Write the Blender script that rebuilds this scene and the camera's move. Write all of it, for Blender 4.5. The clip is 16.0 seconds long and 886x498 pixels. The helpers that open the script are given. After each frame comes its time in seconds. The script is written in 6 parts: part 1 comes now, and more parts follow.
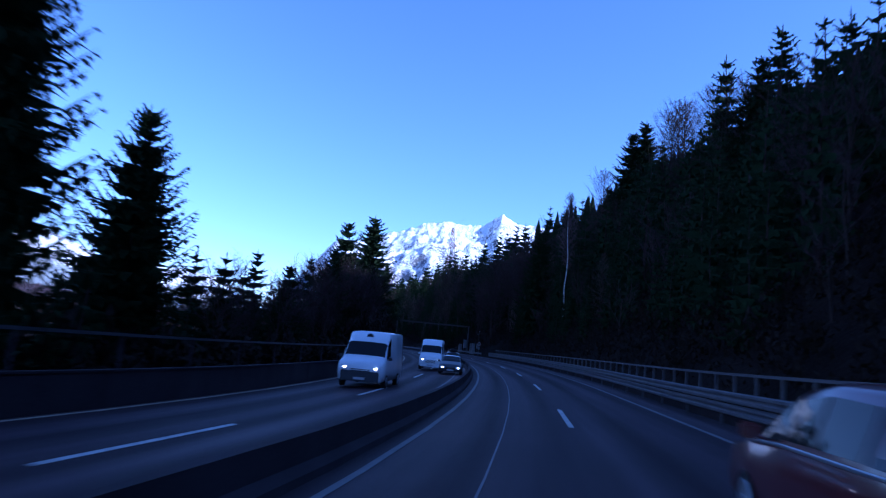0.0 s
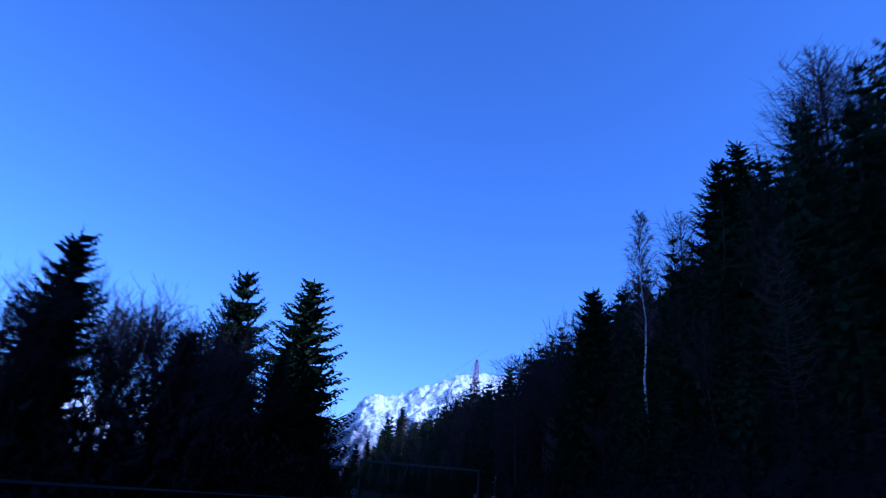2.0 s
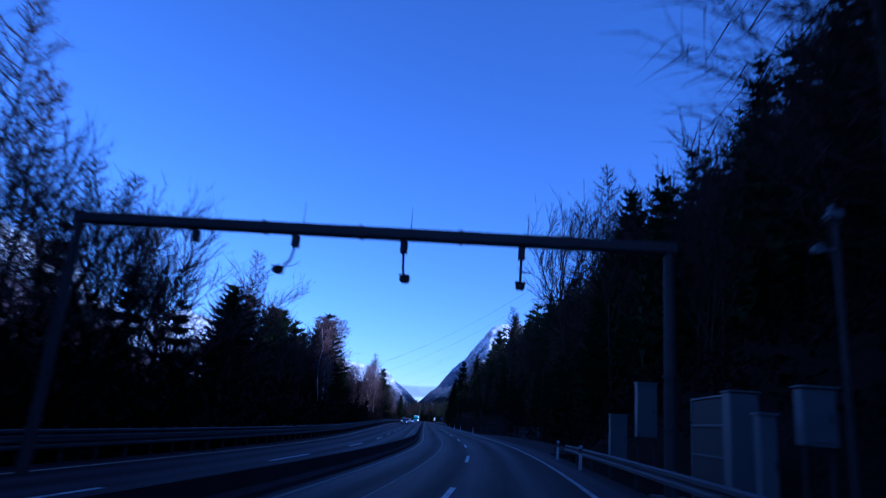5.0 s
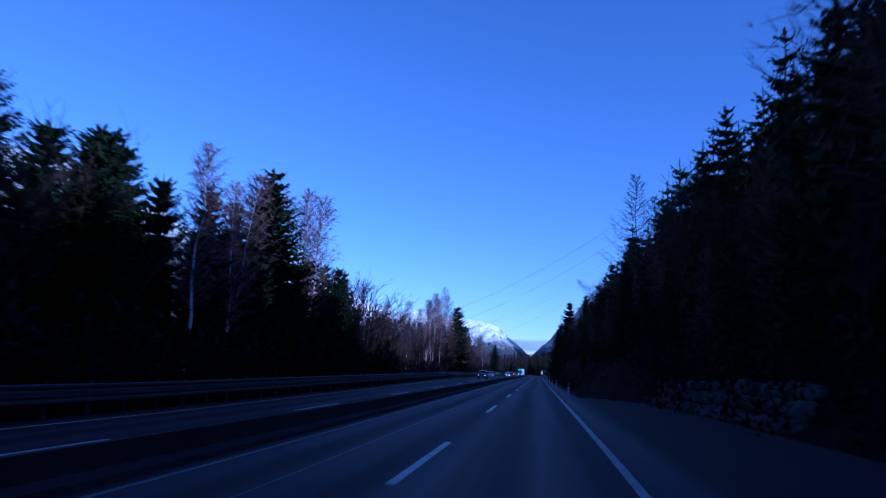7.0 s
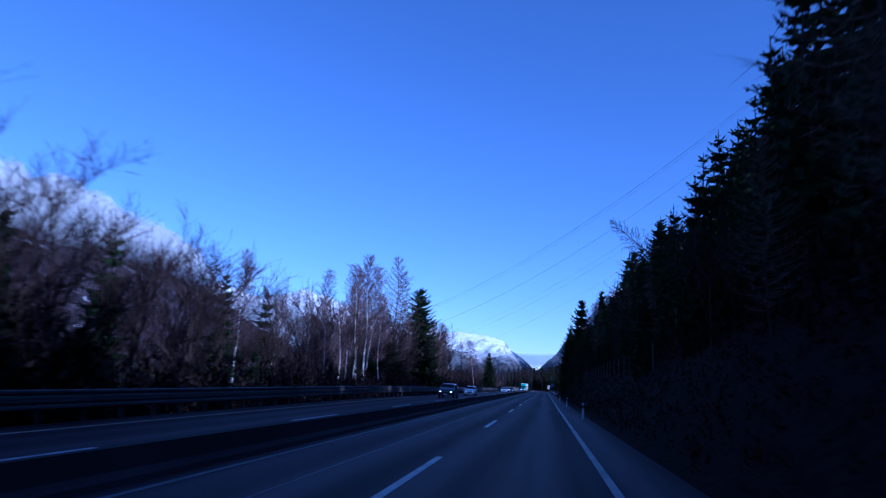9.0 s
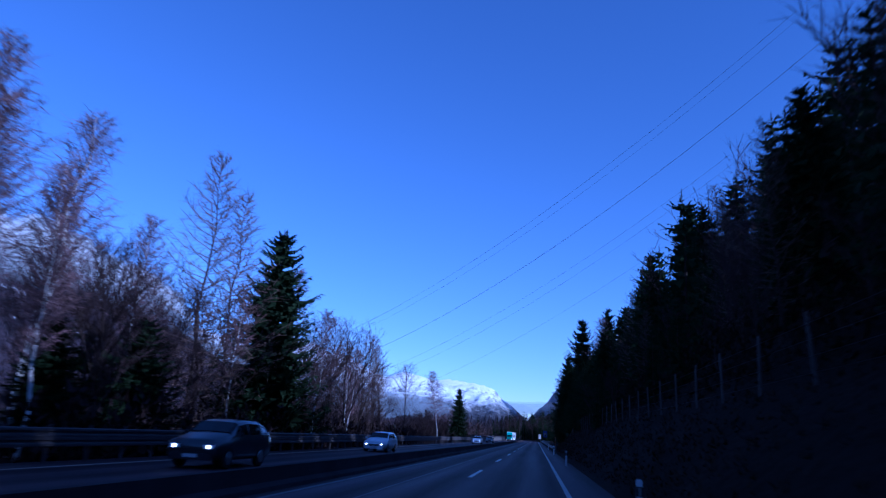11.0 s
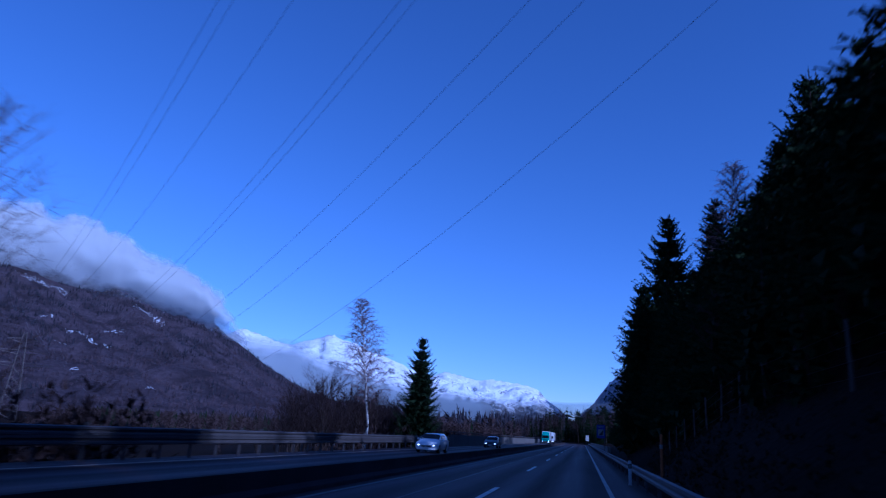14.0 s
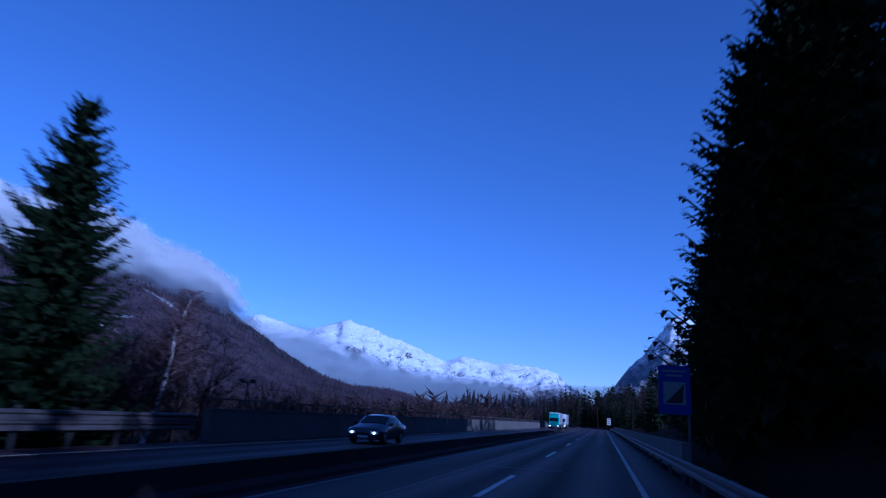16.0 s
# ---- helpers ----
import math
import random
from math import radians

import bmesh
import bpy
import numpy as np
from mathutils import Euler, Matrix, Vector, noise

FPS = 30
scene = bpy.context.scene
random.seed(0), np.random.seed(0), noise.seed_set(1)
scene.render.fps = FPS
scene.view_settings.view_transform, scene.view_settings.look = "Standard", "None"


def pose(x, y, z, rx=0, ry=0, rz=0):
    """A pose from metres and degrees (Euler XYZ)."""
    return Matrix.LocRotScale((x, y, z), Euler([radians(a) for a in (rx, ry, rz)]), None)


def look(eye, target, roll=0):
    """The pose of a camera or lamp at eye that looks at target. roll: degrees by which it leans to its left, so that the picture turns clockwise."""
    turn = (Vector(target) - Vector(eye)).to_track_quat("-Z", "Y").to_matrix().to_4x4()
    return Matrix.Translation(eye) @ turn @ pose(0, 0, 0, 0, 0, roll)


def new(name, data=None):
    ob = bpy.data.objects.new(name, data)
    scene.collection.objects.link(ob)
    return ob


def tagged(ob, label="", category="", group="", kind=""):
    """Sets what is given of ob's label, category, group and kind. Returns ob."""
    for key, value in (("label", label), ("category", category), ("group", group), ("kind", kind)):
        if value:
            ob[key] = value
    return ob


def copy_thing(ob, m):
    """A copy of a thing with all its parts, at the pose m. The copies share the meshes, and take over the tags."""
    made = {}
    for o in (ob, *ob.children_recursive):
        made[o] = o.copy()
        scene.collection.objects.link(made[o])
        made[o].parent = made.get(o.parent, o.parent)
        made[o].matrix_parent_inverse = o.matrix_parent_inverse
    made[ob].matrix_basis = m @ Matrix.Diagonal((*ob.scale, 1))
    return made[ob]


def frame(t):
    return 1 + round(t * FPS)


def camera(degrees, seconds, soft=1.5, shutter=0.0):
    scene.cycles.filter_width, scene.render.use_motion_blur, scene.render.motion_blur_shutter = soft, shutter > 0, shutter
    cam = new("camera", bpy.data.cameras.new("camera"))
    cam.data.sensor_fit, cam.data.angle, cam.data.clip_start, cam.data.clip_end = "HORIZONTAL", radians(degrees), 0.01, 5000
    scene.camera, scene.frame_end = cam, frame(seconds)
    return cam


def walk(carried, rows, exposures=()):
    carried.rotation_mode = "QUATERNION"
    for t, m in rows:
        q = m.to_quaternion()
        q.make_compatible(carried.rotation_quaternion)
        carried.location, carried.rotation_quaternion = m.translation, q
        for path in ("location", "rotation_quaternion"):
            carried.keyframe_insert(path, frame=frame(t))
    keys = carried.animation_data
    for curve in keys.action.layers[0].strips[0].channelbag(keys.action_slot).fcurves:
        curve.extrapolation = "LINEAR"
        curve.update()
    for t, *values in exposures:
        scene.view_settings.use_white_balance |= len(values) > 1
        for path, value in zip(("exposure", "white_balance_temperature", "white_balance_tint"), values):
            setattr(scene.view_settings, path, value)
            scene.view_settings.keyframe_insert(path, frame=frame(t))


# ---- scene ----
cam = camera(68.6, 16.0, soft=1.2, shutter=0.3)
PATH = [
    (0, (-45.132, -196.582, 1.921), (-44.609, -194.673, 2.212), 5.2),
    (0.5, (-39.304, -183.869, 1.680), (-38.793, -181.967, 2.032), 4.7),
    (1, (-33.904, -171.075, 1.564), (-33.452, -169.212, 2.136), 5.0),
    (1.5, (-28.749, -158.281, 1.563), (-28.348, -156.444, 2.244), 5.5),
    (2, (-23.832, -145.486, 1.584), (-23.473, -143.660, 2.317), 4.8),
    (2.5, (-19.324, -132.634, 1.606), (-19.004, -130.807, 2.352), 5.1),
    (3, (-15.313, -119.715, 1.622), (-15.024, -117.847, 2.277), 2.4),
    (3.5, (-11.704, -106.771, 1.638), (-11.485, -104.884, 2.266), 4.7),
    (4, (-8.549, -93.805, 1.652), (-8.392, -91.909, 2.270), 4.2),
    (4.5, (-5.841, -80.834, 1.663), (-5.755, -78.929, 2.266), 3.9),
    (5, (-3.521, -67.884, 1.673), (-3.508, -65.950, 2.184), 4.7),
    (5.5, (-1.620, -54.415, 1.679), (-1.665, -52.473, 2.156), 4.5),
    (6, (0.005, -40.820, 1.690), (-0.127, -38.873, 2.127), 4.2),
    (6.5, (1.262, -27.152, 1.704), (1.033, -25.203, 2.089), 3.9),
    (7, (2.067, -13.471, 1.715), (1.763, -11.527, 2.074), 3.6),
    (7.5, (2.300, 0.144, 1.717), (1.960, 2.084, 2.063), 3.4),
    (8, (2.250, 13.638, 1.710), (1.886, 15.573, 2.062), 3.7),
    (8.5, (2.300, 27.167, 1.695), (1.949, 29.100, 2.068), 3.5),
    (9, (2.380, 40.732, 1.680), (2.060, 42.664, 2.084), 3.2),
    (9.5, (2.459, 54.331, 1.664), (2.174, 56.260, 2.107), 3.0),
    (10, (2.504, 67.965, 1.645), (2.241, 69.888, 2.128), 2.8),
    (10.5, (2.550, 81.632, 1.626), (2.289, 83.548, 2.138), 2.6),
    (11, (2.575, 95.332, 1.600), (2.283, 97.234, 2.146), 3.2),
    (11.5, (2.600, 109.065, 1.600), (2.274, 110.953, 2.173), 3.9),
    (12, (2.625, 122.830, 1.600), (2.275, 124.714, 2.172), 2.7),
    (12.5, (2.650, 136.626, 1.600), (2.294, 138.509, 2.171), 2.9),
    (13, (2.675, 150.453, 1.600), (2.309, 152.330, 2.186), 3.4),
    (13.5, (2.700, 164.310, 1.600), (2.296, 166.186, 2.164), 4.1),
    (14, (2.676, 178.197, 1.600), (2.254, 180.075, 2.142), 3.6),
    (14.5, (2.652, 192.113, 1.600), (2.213, 193.991, 2.130), 2.8),
    (15, (2.628, 206.057, 1.600), (2.195, 207.940, 2.118), 2.8),
    (15.5, (2.604, 220.030, 1.600), (2.153, 221.910, 2.111), 2.9),
    (16, (2.580, 234.029, 1.600), (2.103, 235.907, 2.096), 3.4),
]
EXPOSURES = [
    (0.0, 0.95, 4500, 32), (1.0, 0.75, 4350, 33), (2.5, 0.25, 4050, 36), (5.0, 0.1, 4050, 36),
    (7.5, 0.0, 4100, 34), (10.4, 0.1, 4150, 34), (11.0, -0.05, 4050, 36), (12.0, -0.2, 4030, 37), (13.5, -0.45, 4020, 37), (16.0, -0.6, 4000, 36),
]
walk(cam, [(t, look(eye, target, roll)) for t, eye, target, roll in PATH], EXPOSURES)

# ---- sky and sun ----
SUN_ELEVATION, SUN_AZIMUTH = 27.0, 122.0  # azimuth clockwise from +y
world = bpy.data.worlds.new("world")
scene.world = world
world.use_nodes = True
wn = world.node_tree.nodes
wl = world.node_tree.links
sky = wn.new("ShaderNodeTexSky")
sky.sky_type = "NISHITA"
sky.sun_disc = False
sky.sun_elevation = radians(SUN_ELEVATION)
sky.sun_rotation = radians(SUN_AZIMUTH)
sky.altitude = 600
sky.air_density, sky.dust_density, sky.ozone_density = 1.0, 0.1, 3.5
wl.new(sky.outputs[0], wn["Background"].inputs[0])
wn["Background"].inputs[1].default_value = 0.12
sun_dir = Vector((math.sin(radians(SUN_AZIMUTH)) * math.cos(radians(SUN_ELEVATION)),
                  math.cos(radians(SUN_AZIMUTH)) * math.cos(radians(SUN_ELEVATION)), math.sin(radians(SUN_ELEVATION))))
sun_data = bpy.data.lights.new("sun", "SUN")
sun_data.energy, sun_data.angle, sun_data.color = 4.2, radians(0.5), (1.0, 0.98, 0.84)
sun = new("sun", sun_data)
sun.matrix_world = look(sun_dir * 300, (0, 0, 0))

# ---- materials ----
def material(name, color, rough=0.8, metal=0.0, dark=0.6, scale=3.0, fine=40.0, bump=0.2, spec=0.3, per_object=0.0):
    """A surface whose colour wanders between color and its darker tone at two sizes, with fine relief."""
    m = bpy.data.materials.new(name)
    m.use_nodes = True
    n, l = m.node_tree.nodes, m.node_tree.links
    bsdf = n["Principled BSDF"]
    geo = n.new("ShaderNodeTexCoord")
    big, small = n.new("ShaderNodeTexNoise"), n.new("ShaderNodeTexNoise")
    big.inputs["Scale"].default_value, big.inputs["Detail"].default_value = scale, 4
    small.inputs["Scale"].default_value, small.inputs["Detail"].default_value = fine, 3
    l.new(geo.outputs["Object"], big.inputs["Vector"])
    l.new(geo.outputs["Object"], small.inputs["Vector"])
    mixed = n.new("ShaderNodeMath")
    mixed.operation = "MULTIPLY_ADD"
    mixed.inputs[1].default_value = 0.45
    l.new(small.outputs[0], mixed.inputs[0])
    half = n.new("ShaderNodeMath")
    half.operation = "MULTIPLY"
    half.inputs[1].default_value = 0.55
    l.new(big.outputs[0], half.inputs[0])
    l.new(half.outputs[0], mixed.inputs[2])
    ramp = n.new("ShaderNodeValToRGB")
    ramp.color_ramp.elements[0].position, ramp.color_ramp.elements[1].position = 0.35, 0.65
    ramp.color_ramp.elements[0].color = (*[c * dark for c in color], 1)
    ramp.color_ramp.elements[1].color = (*color, 1)
    l.new(mixed.outputs[0], ramp.inputs[0])
    out = ramp.outputs[0]
    if per_object:
        info = n.new("ShaderNodeObjectInfo")
        hsv = n.new("ShaderNodeHueSaturation")
        rng = n.new("ShaderNodeMapRange")
        rng.inputs[3].default_value, rng.inputs[4].default_value = 1 - per_object, 1 + per_object
        l.new(info.outputs["Random"], rng.inputs[0])
        l.new(rng.outputs[0], hsv.inputs["Value"])
        l.new(out, hsv.inputs["Color"])
        out = hsv.outputs[0]
    l.new(out, bsdf.inputs["Base Color"])
    bsdf.inputs["Roughness"].default_value, bsdf.inputs["Metallic"].default_value = rough, metal
    bsdf.inputs["Specular IOR Level"].default_value = spec
    if bump:
        b = n.new("ShaderNodeBump")
        b.inputs["Strength"].default_value, b.inputs["Distance"].default_value = bump, 0.02
        l.new(small.outputs[0], b.inputs["Height"])
        l.new(b.outputs[0], bsdf.inputs["Normal"])
    return m


M_ASPHALT = material("asphalt", (0.040, 0.026, 0.031), 0.68, dark=0.7, scale=0.25, fine=60, bump=0.3, spec=0.1)


def lane_wear(m):
    """Polished wheel paths and long streaks that follow the lanes."""
    n, l = m.node_tree.nodes, m.node_tree.links
    bsdf = n["Principled BSDF"]
    uv, sep, stretch, streak = n.new("ShaderNodeUVMap"), n.new("ShaderNodeSeparateXYZ"), n.new("ShaderNodeMapping"), n.new("ShaderNodeTexNoise")
    l.new(uv.outputs[0], sep.inputs[0])
    l.new(uv.outputs[0], stretch.inputs[0])
    stretch.inputs["Scale"].default_value = (1.3, 0.03, 1)
    streak.inputs["Scale"].default_value, streak.inputs["Detail"].default_value = 1.0, 5
    l.new(stretch.outputs[0], streak.inputs["Vector"])

    def op(kind, a, b):
        k = n.new("ShaderNodeMath")
        k.operation = kind
        for i, v in enumerate((a, b)):
            if isinstance(v, (int, float)):
                k.inputs[i].default_value = v
            elif v is not None:
                l.new(v, k.inputs[i])
        return k.outputs[0]

    tracks = op("MULTIPLY", op("SINE", op("MULTIPLY", sep.outputs[0], 2 * math.pi / 1.8), None), 0.28)
    wear = op("ADD", op("ADD", tracks, 1.0), op("MULTIPLY", op("SUBTRACT", streak.outputs[0], 0.5), 1.3))
    old = bsdf.inputs["Base Color"].links[0].from_socket
    hsv = n.new("ShaderNodeHueSaturation")
    l.new(old, hsv.inputs["Color"])
    l.new(wear, hsv.inputs["Value"])
    l.new(hsv.outputs[0], bsdf.inputs["Base Color"])
    l.new(op("SUBTRACT", 0.86, op("MULTIPLY", wear, 0.2)), bsdf.inputs["Roughness"])


lane_wear(M_ASPHALT)
M_WORN = material("worn_road_paint", (0.17, 0.165, 0.165), 0.7, dark=0.55, scale=1.5, fine=25, bump=0.1)
M_SHOULDER = material("shoulder_asphalt", (0.040, 0.028, 0.031), 0.85, dark=0.7, scale=0.4, fine=50, bump=0.4, spec=0.1)
M_PAINT = material("road_paint", (0.58, 0.58, 0.56), 0.6, dark=0.4, scale=1.3, fine=30, bump=0.1)
M_EDGE = material("grimy_edge_paint", (0.40, 0.39, 0.38), 0.65, dark=0.45, scale=1.3, fine=30, bump=0.1)
M_YELLOW = material("dirty_edge_paint", (0.5, 0.42, 0.3), 0.7, dark=0.6, scale=1.5, fine=25, bump=0.1)
M_SEAM = material("joint_filler", (0.16, 0.15, 0.155), 0.6, dark=0.7, scale=2, fine=20, bump=0.0)
# shade put into both concrete colours, deepest for the barrier and bend walls
M_CONCRETE = material("shade_darkened_concrete", (0.052, 0.042, 0.046), 0.9, dark=0.5, scale=0.6, fine=20, bump=0.3, spec=0.1)
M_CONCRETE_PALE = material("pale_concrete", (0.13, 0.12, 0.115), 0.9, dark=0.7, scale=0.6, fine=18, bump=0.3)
M_STEEL = material("galvanised_steel", (0.1, 0.092, 0.098), 0.6, metal=0.35, dark=0.6, scale=1.2, fine=25, bump=0.05)
# deep forest shade put into the base colour, below that of real soil
M_GROUND = material("shade_darkened_floor", (0.016, 0.011, 0.009), 0.95, dark=0.45, scale=0.15, fine=3, bump=0.5, spec=0.03)
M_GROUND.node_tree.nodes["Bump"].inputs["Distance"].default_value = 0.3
M_NEEDLE = material("spruce_needles", (0.02, 0.036, 0.016), 0.8, dark=0.5, scale=0.6, fine=6, bump=0.0, per_object=0.25, spec=0.04)
M_BARK = material("dark_bark", (0.06, 0.044, 0.038), 0.95, dark=0.5, scale=1.5, fine=12, bump=0.6, spec=0.04)
M_TWIG = material("bare_twigs", (0.055, 0.037, 0.036), 0.9, dark=0.7, scale=0.5, fine=8, bump=0.0, per_object=0.25, spec=0.04)
M_LARCH = material("larch_twigs", (0.12, 0.078, 0.062), 0.9, dark=0.7, scale=0.5, fine=8, bump=0.0, per_object=0.2)
M_BIRCHTWIG = material("birch_twigs", (0.17, 0.102, 0.104), 0.9, dark=0.7, scale=0.5, fine=8, bump=0.0, per_object=0.2)
# distant haze put into the needle colour: bluish and paler than green
M_HAZYFIR = material("hazy_conifers", (0.052, 0.048, 0.06), 0.95, dark=0.5, scale=0.006, fine=0.05, bump=0.0, spec=0.03)
M_BRUSH = material("brown_brushwood", (0.042, 0.028, 0.027), 0.95, dark=0.6, scale=0.3, fine=5, bump=0.0, spec=0.04)
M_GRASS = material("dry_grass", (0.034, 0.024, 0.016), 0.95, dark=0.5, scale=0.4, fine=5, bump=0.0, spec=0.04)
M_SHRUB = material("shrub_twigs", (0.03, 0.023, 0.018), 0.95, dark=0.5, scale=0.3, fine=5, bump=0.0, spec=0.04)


def birch_bark():
    m = material("birch_bark", (0.7, 0.68, 0.64), 0.8, dark=0.8, scale=2, fine=15, bump=0.3)
    n, l = m.node_tree.nodes, m.node_tree.links
    coord = n.new("ShaderNodeTexCoord")
    squash = n.new("ShaderNodeMapping")
    squash.inputs["Scale"].default_value = (2, 2, 7)
    spots = n.new("ShaderNodeTexNoise")
    spots.inputs["Scale"].default_value = 1.4
    ramp = n.new("ShaderNodeValToRGB")
    ramp.color_ramp.elements[0].position, ramp.color_ramp.elements[1].position = 0.36, 0.41
    ramp.color_ramp.elements[0].color = (0.03, 0.025, 0.022, 1)
    ramp.color_ramp.elements[1].color = (0.7, 0.68, 0.64, 1)
    l.new(coord.outputs["Object"], squash.inputs[0])
    l.new(squash.outputs[0], spots.inputs["Vector"])
    l.new(spots.outputs[0], ramp.inputs[0])
    l.new(ramp.outputs[0], n["Principled BSDF"].inputs["Base Color"])
    return m


M_BIRCH = birch_bark()


def mountain_material(name, snow_line, soft, rock, forest, forest_top, snow_amount=0.5, grain=1.0):
    """Snow on the gentler and higher faces, rock where it is steep, forest below."""
    m = bpy.data.materials.new(name)
    m.use_nodes = True
    n, l = m.node_tree.nodes, m.node_tree.links
    bsdf = n["Principled BSDF"]
    bsdf.inputs["Roughness"].default_value = 0.9
    bsdf.inputs["Specular IOR Level"].default_value = 0.1
    geo = n.new("ShaderNodeNewGeometry")
    sep, nrm = n.new("ShaderNodeSeparateXYZ"), n.new("ShaderNodeSeparateXYZ")
    l.new(geo.outputs["Position"], sep.inputs[0])
    l.new(geo.outputs["Normal"], nrm.inputs[0])

    def math_node(op, a, b, c=None):
        k = n.new("ShaderNodeMath")
        k.operation = op
        for i, v in enumerate((a, b, c)):
            if v is None:
                continue
            if isinstance(v, (int, float)):
                k.inputs[i].default_value = v
            else:
                l.new(v, k.inputs[i])
        return k.outputs[0]

    def noise_node(scale, detail=8):
        k = n.new("ShaderNodeTexNoise")
        k.inputs["Scale"].default_value, k.inputs["Detail"].default_value = scale, detail
        k.inputs["Roughness"].default_value = 0.62
        l.new(geo.outputs["Position"], k.inputs["Vector"])
        return k.outputs[0]

    big, mid, small = noise_node(0.004), noise_node(0.016), noise_node(0.08)
    # snow where high, with a ragged edge, and not on steep rock
    high = math_node("MULTIPLY_ADD", math_node("SUBTRACT", sep.outputs[2], snow_line), 1 / soft, 0.0)
    ragged = math_node("ADD", high, math_node("MULTIPLY", math_node("SUBTRACT", mid, 0.5), 2.6))
    flat = math_node("MULTIPLY", math_node("SUBTRACT", nrm.outputs[2], snow_amount), 5.0)
    flat = math_node("ADD", flat, math_node("MULTIPLY", math_node("SUBTRACT", small, 0.5), 6.0))
    snow = math_node("MULTIPLY", math_node("MAXIMUM", math_node("MINIMUM", ragged, 1.0), 0.0),
                     math_node("MAXIMUM", math_node("MINIMUM", flat, 1.0), 0.0))
    wood = math_node("MULTIPLY_ADD", math_node("SUBTRACT", forest_top, sep.outputs[2]), 1 / 60, 0.0)
    wood = math_node("ADD", wood, math_node("MULTIPLY", math_node("SUBTRACT", mid, 0.5), 4.0))
    wood = math_node("MAXIMUM", math_node("MINIMUM", wood, 1.0), 0.0)

    def mix(f, a, b):
        k = n.new("ShaderNodeMix")
        k.data_type = "RGBA"
        l.new(f, k.inputs["Factor"])
        for key, v in (("A", a), ("B", b)):
            s = [i for i in k.inputs if i.name == key and i.type == "RGBA"][0]
            if isinstance(v, tuple):
                s.default_value = (*v, 1)
            else:
                l.new(v, s)
        return [o for o in k.outputs if o.type == "RGBA"][0]

    tone = math_node("MULTIPLY_ADD", math_node("SUBTRACT", small, 0.5), 2.4 * grain, 0.5)
    tone = math_node("MAXIMUM", math_node("MINIMUM", tone, 1.0), 0.0)
    rocks = mix(tone, tuple(c * 0.5 for c in rock), tuple(c * 1.4 for c in rock))
    woods = mix(big, tuple(c * 0.55 for c in forest), tuple(c * 1.45 for c in forest))
    stands = math_node("MULTIPLY_ADD", math_node("SUBTRACT", noise_node(0.011, 10), 0.52), 9.0, 0.5)
    stands = math_node("MAXIMUM", math_node("MINIMUM", stands, 1.0), 0.0)
    woods = mix(stands, woods, tuple(c * 0.3 for c in forest))
    woods = mix(tone, tuple(c * 0.45 for c in forest), woods)
    base = mix(wood, rocks, woods)
    l.new(mix(snow, base, (0.85, 0.87, 0.9)), bsdf.inputs["Base Color"])
    b = n.new("ShaderNodeBump")
    b.inputs["Strength"].default_value, b.inputs["Distance"].default_value = 0.7, 14.0
    l.new(small, b.inputs["Height"])
    l.new(b.outputs[0], bsdf.inputs["Normal"])
    return m

# ---- building blocks ----
def mesh_object(name, verts, faces, mat, parent=None, label="", smooth=False):
    me = bpy.data.meshes.new(name)
    me.from_pydata([tuple(v) for v in verts], [], [tuple(f) for f in faces])
    if smooth:
        me.shade_smooth()
    me.materials.append(mat)
    ob = new(name, me)
    if parent is not None:
        ob.parent = parent
    if label:
        ob["label"] = label
    return ob


def part(name, bm, mat, parent, label="", smooth=False):
    """Links a bmesh as one mesh object under a thing or a part."""
    me = bpy.data.meshes.new(name)
    bm.normal_update()
    bm.to_mesh(me)
    bm.free()
    if smooth:
        me.shade_smooth()
    me.materials.append(mat)
    ob = new(name, me)
    ob.parent = parent
    if label:
        ob["label"] = label
    return ob


def box(bm, lo, hi, bevel=0.0):
    """A box between two corners, with its edges broken, into a bmesh."""
    b2 = bmesh.new()
    bmesh.ops.create_cube(b2, size=1)
    for v in b2.verts:
        v.co = Vector([lo[i] + (v.co[i] + 0.5) * (hi[i] - lo[i]) for i in range(3)])
    if bevel:
        bmesh.ops.bevel(b2, geom=b2.edges[:], offset=bevel, segments=2, affect="EDGES")
    join(bm, b2)
    return bm


def join(bm, other):
    me = bpy.data.meshes.new("joined")
    other.to_mesh(me)
    other.free()
    bm.from_mesh(me)
    bpy.data.meshes.remove(me)


def rod(bm, a, b, r0, r1=None, sides=8):
    """A round bar from a to b into a bmesh."""
    a, b = Vector(a), Vector(b)
    b2 = bmesh.new()
    bmesh.ops.create_cone(b2, cap_ends=True, segments=sides, radius1=r0, radius2=r0 if r1 is None else r1, depth=(b - a).length)
    bmesh.ops.transform(b2, matrix=Matrix.Translation((a + b) / 2) @ (b - a).to_track_quat("Z", "Y").to_matrix().to_4x4(), verts=b2.verts)
    join(bm, b2)
    return bm


# ---- the road's course: s along the lane line, o to its right ----
BEND_RADIUS, BEND_END = 459.2, -0.44
FAR_RADIUS, FAR_START = 330.0, 440.0


def lift(s, o):
    """The road's own rise before the bend and its cross fall in the bend."""
    d = min(90.0, max(0.0, -169.4 - s))
    return 0.000319 * d * d + 0.0509 * min(9.0, max(-14.0, o)) * min(1.0, max(0.0, (100 - s) / 90))


